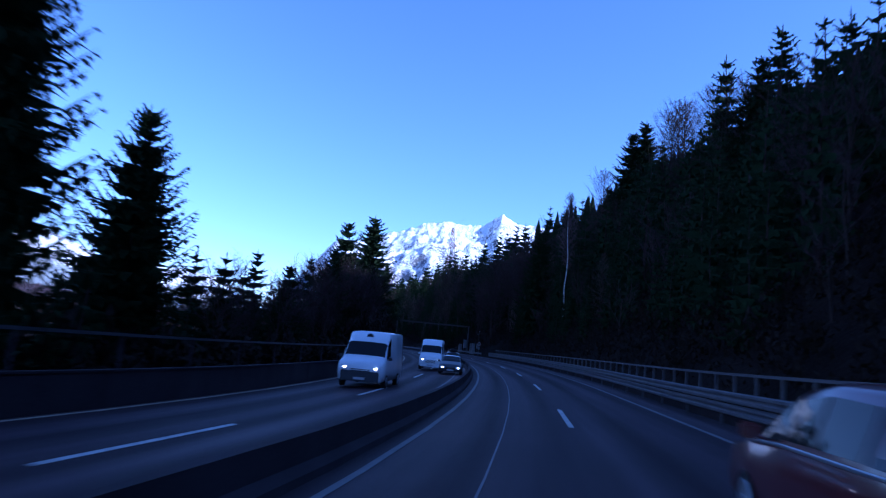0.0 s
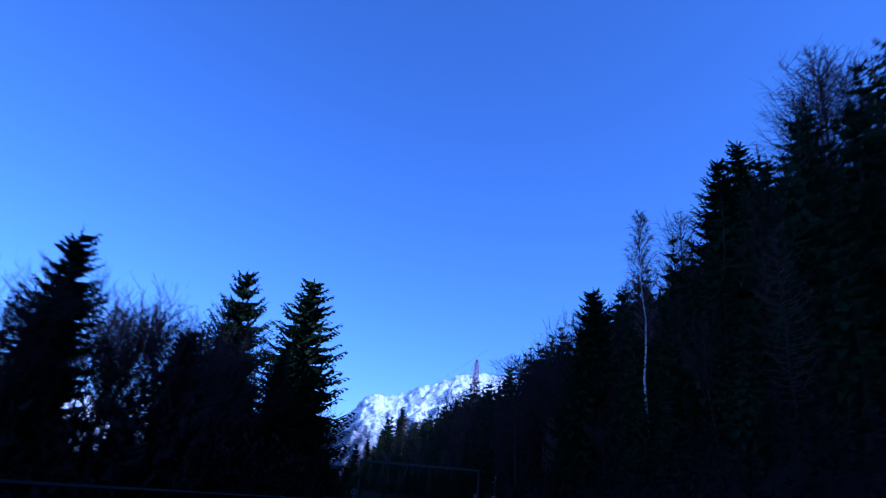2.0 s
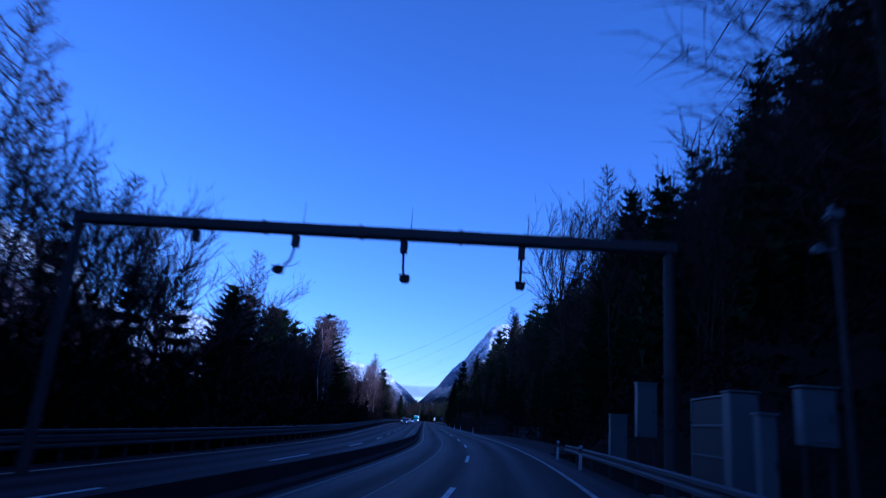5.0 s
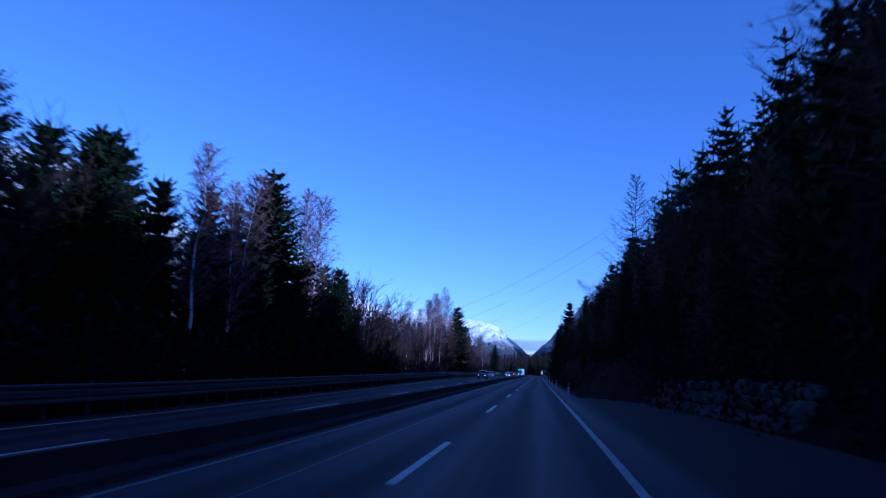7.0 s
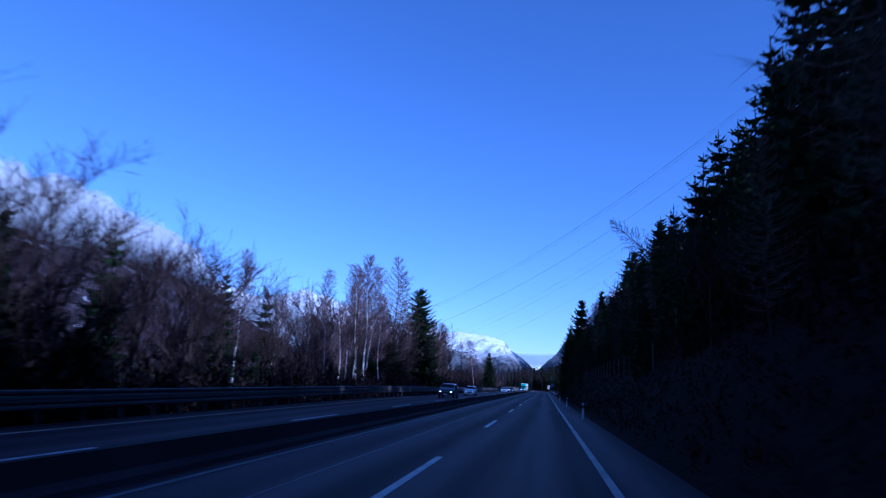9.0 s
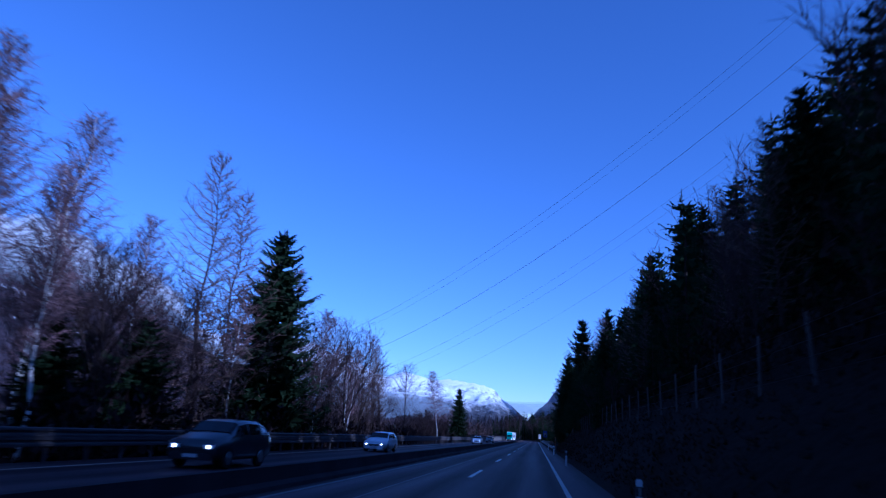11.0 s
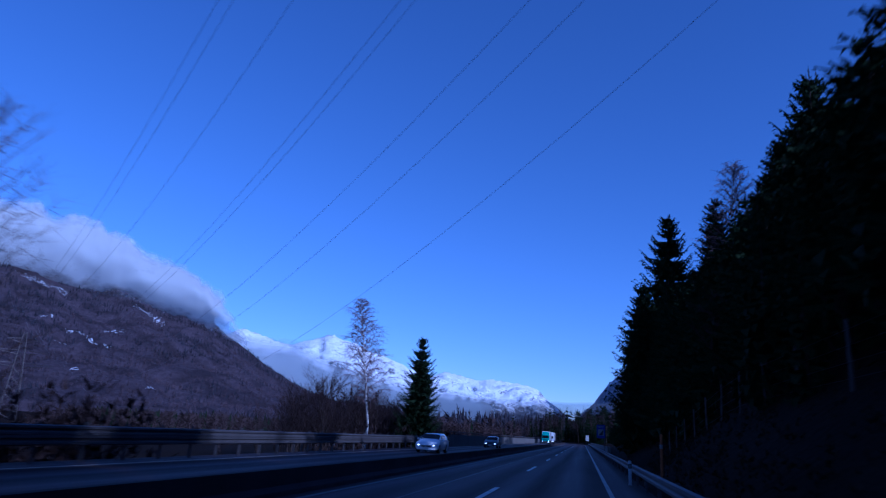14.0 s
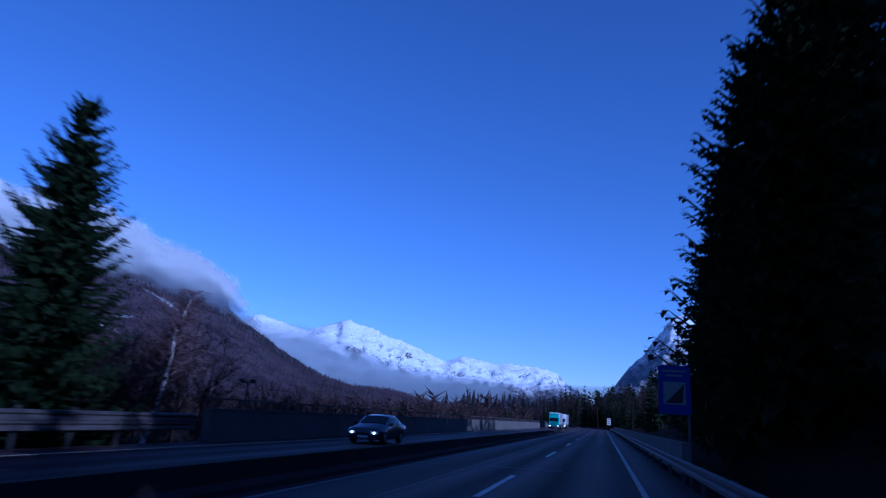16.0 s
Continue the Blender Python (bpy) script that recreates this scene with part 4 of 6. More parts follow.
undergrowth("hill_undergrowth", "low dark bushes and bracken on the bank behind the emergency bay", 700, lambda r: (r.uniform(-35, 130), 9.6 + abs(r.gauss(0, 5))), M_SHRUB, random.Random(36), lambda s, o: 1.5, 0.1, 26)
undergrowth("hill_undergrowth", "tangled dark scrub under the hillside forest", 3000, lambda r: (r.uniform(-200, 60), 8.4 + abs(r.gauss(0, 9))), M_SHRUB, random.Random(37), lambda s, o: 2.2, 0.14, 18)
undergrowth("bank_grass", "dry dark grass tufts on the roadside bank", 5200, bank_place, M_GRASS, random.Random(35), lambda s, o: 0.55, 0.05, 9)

for kinds in (SPRUCES, HILL_SPRUCES, DEEP_SPRUCES, DEEP_BARES, BARES, THIN_BARES, BIRCHES, LARCHES, [leaning_birch, round_tree, spreading_tree]):
    for t in kinds:
        for ob in (*t.children_recursive, t):
            bpy.data.objects.remove(ob)

# ---- mountains ----
def massif(name, label, crest, dist, depth, mat, rough, seed, foot=0.0, cols=160, rows_=46, view=(0.0, 60.0)):
    """A mountain range whose crest follows (azimuth, elevation) as seen from the road, at a distance, falling towards the road."""
    azs = [c[0] for c in crest]
    V, F = [], []
    for j in range(rows_ + 1):
        v = j / rows_
        for i in range(cols + 1):
            az = azs[0] + (azs[-1] - azs[0]) * i / cols
            el = np.interp(az, azs, [c[1] for c in crest])
            a = radians(az)
            d = dist - depth * (1 - v) if v <= 1 else dist
            top = math.tan(radians(el)) * dist
            rough_here = rough * min(1.0, max(0.12, top / 320))
            p = Vector((view[0] + math.sin(a) * d, view[1] + math.cos(a) * d, 0))
            q = p * 0.0022 + Vector((seed, 0, 0))
            ridge = noise.multi_fractal(q * 2.2, 1.0, 2.1, 6) - 1.0
            rib = 1 - abs(noise.noise(q * 5 + Vector((0, 0, 9)))) * 2
            h = top * v ** 1.25 + rough_here * (ridge * 0.5 + rib * 0.35) * math.sin(math.pi * min(1.0, v * 0.93 + 0.07)) ** 0.8
            h += rough_here * (0.22 - 0.1 * v) * (noise.fractal(q * 14, 0.75, 2.1, 6)) * v
            V.append((p.x, p.y, max(h, -12) if v > 0 else -40.0))
    w_ = cols + 1
    for j in range(rows_):
        for i in range(cols):
            F.append((j * w_ + i, j * w_ + i + 1, (j + 1) * w_ + i + 1, (j + 1) * w_ + i))
    # the back side
    base = len(V)
    for i in range(cols + 1):
        az = radians(azs[0] + (azs[-1] - azs[0]) * i / cols)
        V.append((view[0] + math.sin(az) * (dist + 350), view[1] + math.cos(az) * (dist + 350), -40.0))
    for i in range(cols):
        a = rows_ * w_ + i
        F.append((a, a + 1, base + i + 1, base + i))
    ob = mesh_object(name, V, F, mat, smooth=True)
    return tagged(ob, label, "mountain")


M_RIDGE = mountain_material("snowy_ridge", 120, 80, (0.07, 0.072, 0.085), (0.03, 0.034, 0.045), 105, 0.62)
M_CLIFF = mountain_material("rocky_massif", 250, 220, (0.2, 0.2, 0.23), (0.05, 0.05, 0.055), 150, 0.5)
# the violet tint of rock and forest stands in for haze
M_SLOPE = mountain_material("wooded_mountain", 520, 125, (0.10, 0.082, 0.10), (0.085, 0.064, 0.078), 620, 0.3, 0.9)
massif("mountain", "long snow-covered mountain ridge in sunlight", [(-75, 8), (-60, 9), (-45, 8), (-36, 6.2), (-31, 6.2), (-29.8, 6.6), (-28.6, 7.2), (-27.2, 6.9), (-25.7, 6.4), (-24.6, 6.2), (-23.4, 6.7), (-22.1, 7.0),
       (-21.6, 7.3), (-21.1, 7.3), (-20.4, 7.05), (-18.7, 6.65), (-18.2, 6.25), (-17.2, 6.05), (-15.3, 5.4), (-13.8, 4.75), (-12.9, 4.4), (-11.4, 4.9), (-10, 4.7), (-8.6, 4.35), (-7.9, 4.5), (-6.2, 4.4), (-4.8, 4.2), (-3.6, 3.9), (-3.0, 3.2),
       (-2, 2.5), (-0.5, 1.2)], 4500, 1700, M_RIDGE, 90, 3.1, cols=380, rows_=80)
massif("mountain", "steep rocky mountain with snow on its upper faces", [(-1.5, 0.6), (-0.7, 1.5), (0.9, 3.0), (2.0, 4.5), (3.0, 5.4), (4.4, 7.2), (5.4, 8.5), (6.4, 8.9), (7.5, 8.8), (9, 9.2), (10.2, 9.9), (11.5, 10.2), (13.7, 11.1), (15.8, 11.5), (17.7, 11.3),
       (19.5, 11.5), (21, 12.6), (22.6, 11.7), (30, 11.5), (40, 11)], 4000, 1300, M_CLIFF, 130, 7.7, cols=280, rows_=70)
slope = massif("mountain", "broad wooded mountainside with patches of snow", [(-85, 20), (-70, 18), (-55, 14), (-50, 12.4), (-45, 11.2), (-40, 10.2), (-36, 9.4), (-34, 9.0), (-32.4, 8.1), (-31.1, 7.0), (-29.6, 6.1), (-27.1, 4.5), (-25.6, 3.7), (-23.6, 2.7),
       (-21.2, 2.05), (-17.8, 1.9), (-15.4, 1.35), (-13, 0.95), (-11.5, 1.2), (-10.6, 1.25), (-9.5, 0.75), (-7, 0.2)],
       3000, 1700, M_SLOPE, 48, 5.2, cols=240, rows_=60, view=(0.0, 200.0))


# clearings with old snow on the near mountainside: x, y, half-width across, half-depth up the slope, lean
SNOW_FIELDS = [(-1780, 1990, 85, 55, -0.3), (-1504, 2186, 62, 45, -1.2), (-1360, 1702, 18, 22, 0.0), (-1368, 1878, 38, 22, -0.3), (-1280, 1697, 42, 22, -1.1),
               (-1304, 1607, 16, 14, 0.0), (-913, 1457, 12, 18, 0.0), (-1091, 1430, 10, 12, 0.0), (-1434, 1677, 20, 16, 0.4)]


def slope_height(x, y):
    """Height of the near mountainside at a place on the plan."""
    me, w_ = slope.data, 241
    d = math.hypot(x, y - 200)
    i = min(max((math.degrees(math.atan2(x, y - 200)) + 85) / 78 * 240, 0), 239.99)
    j = min(max((d - 1300) / 1700 * 60, 0), 59.99)
    a, b = int(i), int(j)
    z = [me.vertices[(b + n_) * w_ + a + m_].co.z for n_ in (0, 1) for m_ in (0, 1)]
    u, v = i - a, j - b
    return (z[0] * (1 - u) + z[1] * u) * (1 - v) + (z[2] * (1 - u) + z[3] * u) * v


def snow_fields():
    """Broken patches of old snow lying between scrub, one mesh."""
    rng = random.Random(77)
    V, F = [], []
    for x, y, half, deep_, lean in SNOW_FIELDS:
        out = Vector((x, y - 200)).normalized()
        across = Vector((out.y, -out.x))
        for k in range(int(half * deep_ * 0.05) + 5):
            u, v = rng.uniform(-1, 1), rng.gauss(0, 0.5)
            if abs(u) > 1 or abs(v) > 1:
                continue
            c = Vector((x, y)) + across * u * half + out * (v * deep_ * 0.8 + u * half * lean)
            size, spin = rng.uniform(0.8, 3.4) * (1.2 - 0.6 * abs(u)), rng.uniform(0, 6.28)
            q = len(V)
            for n_ in range(6):
                p = c + Vector((math.cos(spin + n_ * 1.047), math.sin(spin + n_ * 1.047))) * size * rng.uniform(0.5, 1.3)
                V.append((p.x, p.y, slope_height(p.x, p.y) + 1.2))
            F.append(tuple(range(q, q + 6)))
    tagged(mesh_object("snow_patches", V, F, M_OLDSNOW), "broken patches of old snow in the mountainside clearings", "snow", kind="stuff")


def slope_wood():
    """Bare woods and stands of conifers over the near mountainside, leaving clearings."""
    rng = random.Random(61)
    me = slope.data
    quads = [p for p in me.polygons if p.index < 240 * 60]
    fir, bare = ([], []), ([], [])
    for i in range(19000):
        q = quads[rng.randrange(len(quads))]
        c = [me.vertices[k].co for k in q.vertices]
        p = c[0].lerp(c[1], rng.random()).lerp(c[3].lerp(c[2], rng.random()), rng.random())
        stand_of = noise.noise(Vector((p.x * 0.004, p.y * 0.004, p.z * 0.008)))
        gap = noise.noise(Vector((p.x * 0.009 + 40, p.y * 0.009, 2.0)))
        if p.z < -8 or gap > 0.42 or p.x < -2600 or any(math.hypot((p.x - f_[0]) / f_[2], (p.y - f_[1]) / (f_[3] * 1.6)) < 1 for f_ in SNOW_FIELDS):
            continue
        conifer = stand_of + rng.uniform(-0.3, 0.3) + min(0.5, max(-0.2, (p.z - 190) / 260)) > 0.2
        h = rng.uniform(9, 15) * (1.15 if conifer else 0.9)
        far_tree(*(fir if conifer else bare), p - Vector((0, 0, 0.6)), h, h * (0.2 if conifer else 0.42), conifer, rng)
    tagged(mesh_object("mountain_wood", *fir, M_HAZYFIR), "conifer stands on the mountainside, tinted for haze", "forest", kind="stuff")
    tagged(mesh_object("mountain_wood", *bare, M_HAZYWOOD), "brown leafless woods on the mountainside, tinted for haze", "forest", kind="stuff")


# brown twigs tinted violet for the haze in front of them
M_HAZYWOOD = material("hazy_brown_woods", (0.105, 0.076, 0.088), 0.95, dark=0.45, scale=0.006, fine=0.05, bump=0.0, spec=0.03)
M_OLDSNOW = material("old_snow", (0.62, 0.63, 0.66), 0.8, dark=0.75, scale=0.05, fine=0.4, bump=0.0, spec=0.1)
slope_wood()
snow_fields()


# ---- cloud and mist ----
def cloud_material(name, scale, edge, seed, shade, torn_by=1.3, hard=1.2, dense=1.0):
    """Soft white vapour: dense in the middle of its bank, torn by noise towards the rim."""
    m = bpy.data.materials.new(name)
    m.use_nodes = True
    n, l = m.node_tree.nodes, m.node_tree.links
    n.remove(n["Principled BSDF"])
    uv = n.new("ShaderNodeUVMap")
    sep = n.new("ShaderNodeSeparateXYZ")
    l.new(uv.outputs[0], sep.inputs[0])

    def op(kind, a, b):
        k = n.new("ShaderNodeMath")
        k.operation = kind
        for i, v in enumerate((a, b)):
            if isinstance(v, (int, float)):
                k.inputs[i].default_value = v
            else:
                l.new(v, k.inputs[i])
        return k.outputs[0]

    def bump_of(c):
        return op("MULTIPLY", op("MULTIPLY", c, op("SUBTRACT", 1.0, c)), 4.0)

    core = op("MULTIPLY", op("MINIMUM", op("MULTIPLY", bump_of(sep.outputs[0]), 3.0), 1.0), op("MINIMUM", op("MULTIPLY", bump_of(sep.outputs[1]), 1.25), 1.0))
    place = n.new("ShaderNodeNewGeometry")
    mapping = n.new("ShaderNodeMapping")
    mapping.inputs["Scale"].default_value = (scale * 0.0004, scale * 0.0004, scale * 0.0006)
    mapping.inputs["Location"].default_value = (seed, seed * 0.7, 0)
    l.new(place.outputs["Position"], mapping.inputs[0])
    tex = n.new("ShaderNodeTexNoise")
    tex.inputs["Scale"].default_value, tex.inputs["Detail"].default_value, tex.inputs["Roughness"].default_value = 1.0, 9, 0.55
    l.new(mapping.outputs[0], tex.inputs["Vector"])
    torn = op("ADD", core, op("MULTIPLY", op("SUBTRACT", tex.outputs[0], 0.5), torn_by))
    alpha = op("MULTIPLY", op("SUBTRACT", torn, edge), hard)
    k = n.new("ShaderNodeClamp")
    l.new(alpha, k.inputs[0])
    thick = op("MULTIPLY", k.outputs[0], dense)
    white, clear, mix = n.new("ShaderNodeBsdfDiffuse"), n.new("ShaderNodeBsdfTransparent"), n.new("ShaderNodeMixShader")
    white.inputs[0].default_value = (*shade, 1)
    glow, both = n.new("ShaderNodeBsdfTranslucent"), n.new("ShaderNodeMixShader")
    glow.inputs[0].default_value = (*shade, 1)
    both.inputs[0].default_value = 0.5
    l.new(white.outputs[0], both.inputs[1])
    l.new(glow.outputs[0], both.inputs[2])
    l.new(thick, mix.inputs[0])
    l.new(clear.outputs[0], mix.inputs[1])
    l.new(both.outputs[0], mix.inputs[2])
    l.new(mix.outputs[0], n["Material Output"].inputs["Surface"])
    return m


def cloud_bank(name, label, upper, lower, dist, mat, puff, seed, view=(0.0, 120.0), cols=90, rows_=26, billow=0.0):
    """A billowing bank between two lines of azimuth and elevation."""
    V, F, U = [], [], []
    a0, a1 = upper[0][0], upper[-1][0]
    for j in range(rows_ + 1):
        for i in range(cols + 1):
            az = a0 + (a1 - a0) * i / cols
            hi, lo = np.interp(az, *zip(*upper)), np.interp(az, *zip(*lower))
            if billow:
                hi += billow * (1.0 * abs(noise.noise(Vector((az * 0.33, seed, 0)))) + 0.6 * abs(noise.noise(Vector((az * 0.9, seed + 5, 0)))) - 0.45) * 2.0
            el = lo + (hi - lo) * j / rows_
            a = radians(az)
            swell = math.sin(math.pi * j / rows_) * puff
            d = dist - swell * (0.8 + 0.14 * noise.noise(Vector((az * 0.35, el * 0.5, seed))))
            if billow:
                d -= math.sin(math.pi * j / rows_) * puff * 0.09 * noise.noise(Vector((az * 0.7, el * 0.9, seed + 2)))
            V.append((view[0] + math.sin(a) * d, view[1] + math.cos(a) * d, math.tan(radians(el)) * dist))
            U.append((i / cols, j / rows_))
    w_ = cols + 1
    for j in range(rows_):
        for i in range(cols):
            F.append((j * w_ + i, j * w_ + i + 1, (j + 1) * w_ + i + 1, (j + 1) * w_ + i))
    ob = mesh_object(name, V, F, mat, smooth=True)
    layer = ob.data.uv_layers.new(name="bank")
    for lp in ob.data.loops:
        layer.data[lp.index].uv = U[lp.vertex_index]
    ob.visible_shadow = False
    return tagged(ob, label, "cloud")


M_CLOUD = cloud_material("cloud_vapour", 26.0, 0.1, 3.0, (0.64, 0.66, 0.67), 1.6, 1.5)
M_CLOUD_B = cloud_material("cloud_vapour_back", 24.0, 0.3, 8.0, (0.6, 0.63, 0.64), 1.7, 1.4)
M_MIST = cloud_material("mist_vapour", 9.0, 0.12, 5.0, (0.37, 0.42, 0.46), 0.9, 1.2, 0.9)
M_STRIP = cloud_material("strip_vapour", 10.0, 0.5, 7.0, (0.24, 0.26, 0.30), 0.9, 0.8)
TOP = [(-75, 20), (-60, 17.2), (-50, 15.0), (-47.3, 15.4), (-46, 15.5), (-45, 14.6), (-43, 14.9), (-41.9, 14.8), (-41, 14.0), (-39.4, 14.0), (-38, 12.8), (-36, 12.6), (-33.3, 11.4), (-31.6, 10.1), (-30.5, 8.7), (-29, 7.0)]
LOW = [(-75, 10), (-60, 9.6), (-48, 9.0), (-44, 8.9), (-41, 8.8), (-37, 8.2), (-34, 7.6), (-31, 6.4), (-29, 5.8)]
cloud_bank("cloud", "white cloud rolling over the shoulder of the wooded mountain", TOP, LOW, 2650, M_CLOUD, 110, 2.0, (0, 200), 160, 30, 0.5)
cloud_bank("cloud", "thinner cloud behind the mountain shoulder", [(a, e_ + 0.4) for a, e_ in TOP], LOW, 3150, M_CLOUD_B, 40, 6.0, (0, 200), 200, 30, 0.5)
cloud_bank("mist", "bank of pale mist lying below the snowy ridge", [(-34, 8.2), (-31, 7.4), (-29.2, 7.0), (-27.5, 6.9), (-25.9, 7.0), (-24.2, 6.9), (-22.4, 6.1), (-19.7, 5.2), (-17.6, 4.5), (-15.4, 4.0), (-11.1, 3.7), (-8, 3.2), (-6, 2.3)],
           [(-34, 4.0), (-26, 0.2), (-22, -1.2), (-17, -1.2), (-12, -0.8), (-8, 0.2), (-6, 0.8)], 3120, M_MIST, 30, 4.0)
cloud_bank("mist", "thin strip of mist at the foot of the rocky mountain", [(-4.5, 3.2), (-1, 3.2), (1, 3.3), (3.5, 3.4)], [(-4.5, 1.6), (-1, 1.7), (1, 1.9), (3.5, 2.0)], 2600, M_STRIP, 30, 9.0, cols=40, rows_=12)

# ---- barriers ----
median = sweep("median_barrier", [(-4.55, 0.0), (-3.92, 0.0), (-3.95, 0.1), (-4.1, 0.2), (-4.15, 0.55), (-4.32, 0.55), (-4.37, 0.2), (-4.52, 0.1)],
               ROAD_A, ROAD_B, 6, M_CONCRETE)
tagged(median, "low weathered concrete barrier between the carriageways, coloured dark for shade", "barrier", kind="structure")


def guardrail(label, o, s0, s1, heights, step, facing, post_top, sigma=True):
    """Steel beams of a folded profile on posts. facing: 1 if its face looks to +o."""
    root = tagged(new("guardrail"), label, "guardrail")
    for z in heights:
        f = 0.07 * facing
        fold = [(0, -0.16), (f, -0.13), (f, -0.06), (0.2 * f, -0.02), (0.2 * f, 0.02), (f, 0.06), (f, 0.13), (0, 0.16)]
        prof = [(o + a, z + b) for a, b in fold] + [(o + a - 0.012 * facing, z + b) for a, b in reversed(fold)]
        sweep("beam", prof, s0, s1, 4, M_STEEL, root)
    me = bpy.data.meshes.new("post")
    bm = bmesh.new()
    box(bm, (-0.05, -0.03, -0.6), (0.05, 0.03, post_top), 0.006)
    bm.to_mesh(me)
    bm.free()
    me.materials.append(M_STEEL)
    k = 0
    while s0 + 1 + k * step < s1:
        ob = new("post", me)
        ob.parent = root
        ob.matrix_basis = road_pose(s0 + 1 + k * step, o - 0.09 * facing)
        k += 1
    return root


def parapet(label, o, s0, s1, wall, rail, thick, facing, mat, step=2.0, post=0.05, post_mat=None):
    """A concrete bridge wall with a railing on it."""
    root = tagged(new("bridge_parapet"), label, "parapet")
    a, b = o - thick / 2, o + thick / 2
    prof = [(a, -0.8), (b, -0.8), (b, wall - 0.06), (b + 0.03, wall - 0.06), (b + 0.03, wall), (a - 0.03, wall), (a - 0.03, wall - 0.06), (a, wall - 0.06)]
    n = max(1, round((s1 - s0) / 6))
    for i in range(n):
        sweep("wall_panel", prof, s0 + (s1 - s0) * i / n, s0 + (s1 - s0) * (i + 1) / n - 0.03, 3, mat, root)
    if rail:
        sweep("handrail", [(o - 0.06, rail - 0.05), (o + 0.06, rail - 0.05), (o + 0.06, rail + 0.03), (o - 0.06, rail + 0.03)], s0, s1, 4, M_STEEL, root)
        me = bpy.data.meshes.new("rail_post")
        bm = bmesh.new()
        box(bm, (-post, -post - 0.01, wall), (post, post + 0.01, rail - 0.05), 0.008)
        box(bm, (-0.09, -0.1, wall), (0.09, 0.1, wall + 0.02))
        bm.to_mesh(me)
        bm.free()
        me.materials.append(post_mat or M_STEEL)
        k = 0
        while s0 + 0.4 + k * step < s1:
            ob = new("rail_post", me)
            ob.parent = root
            ob.matrix_basis = road_pose(s0 + 0.4 + k * step, o)
            k += 1
    return root


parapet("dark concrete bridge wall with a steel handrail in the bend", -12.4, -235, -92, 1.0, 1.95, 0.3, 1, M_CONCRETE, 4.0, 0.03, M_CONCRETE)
guardrail("galvanised steel guardrail with folded beams along the opposite lanes", -12.75, -92, 257, (0.68, 0.96), 2.0, 1, 1.22)
parapet("grey concrete bridge wall topped by a thin steel handrail", -13.15, 258.5, 440, 1.35, 1.75, 0.35, 1, M_CONCRETE_PALE)
guardrail("double-beam steel guardrail along the hard shoulder in the bend", 4.75, -235, -78, (0.5, 0.85), 4.0, -1, 1.0)
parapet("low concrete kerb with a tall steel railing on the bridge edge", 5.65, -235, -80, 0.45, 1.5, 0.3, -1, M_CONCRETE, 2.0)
guardrail("short galvanised guardrail in front of the roadside cabinets", 4.85, -70, -34, (0.62,), 4.0, -1, 0.78)
guardrail("galvanised guardrail along the near lane before the bridge", 4.75, 174, 440, (0.62,), 4.0, -1, 0.78)
parapet("pale concrete bridge wall beside the hard shoulder", 5.75, 262, 440, 1.1, 0, 0.35, -1, M_CONCRETE_PALE)

# ---- toll gantry ----
M_DARKSTEEL = material("painted_grey_steel", (0.08, 0.066, 0.066), 0.6, metal=0.2, dark=0.7, scale=0.8, fine=15, bump=0.05)
M_CABINET = material("grey_cabinet_paint", (0.16, 0.165, 0.17), 0.5, dark=0.8, scale=0.8, fine=20, bump=0.03)
M_BLACK = material("black_plastic", (0.02, 0.02, 0.022), 0.5, dark=0.7, scale=4, fine=30, bump=0.05)
M_WHITE = material("white_paint", (0.52, 0.52, 0.53), 0.4, dark=0.9, scale=1, fine=20, bump=0.0)
# white sign faces, greyed in the colour itself for the shade on them
M_SIGNSHADE = material("shaded_sign_white", (0.22, 0.215, 0.22), 0.6, dark=0.8, scale=2, fine=20, bump=0.0)
M_RED = material("red_paint", (0.16, 0.012, 0.012), 0.4, dark=0.85, scale=1, fine=20, bump=0.0)
M_BLUE = material("blue_sign_film", (0.012, 0.03, 0.22), 0.4, dark=0.85, scale=1, fine=20, bump=0.0)


def frame_empty(name, s, o, label, category, z=0.0, turn=0.0, group=""):
    root = new(name)
    root.matrix_basis = road_pose(s, o, z, turn)
    return tagged(root, label, category, group)


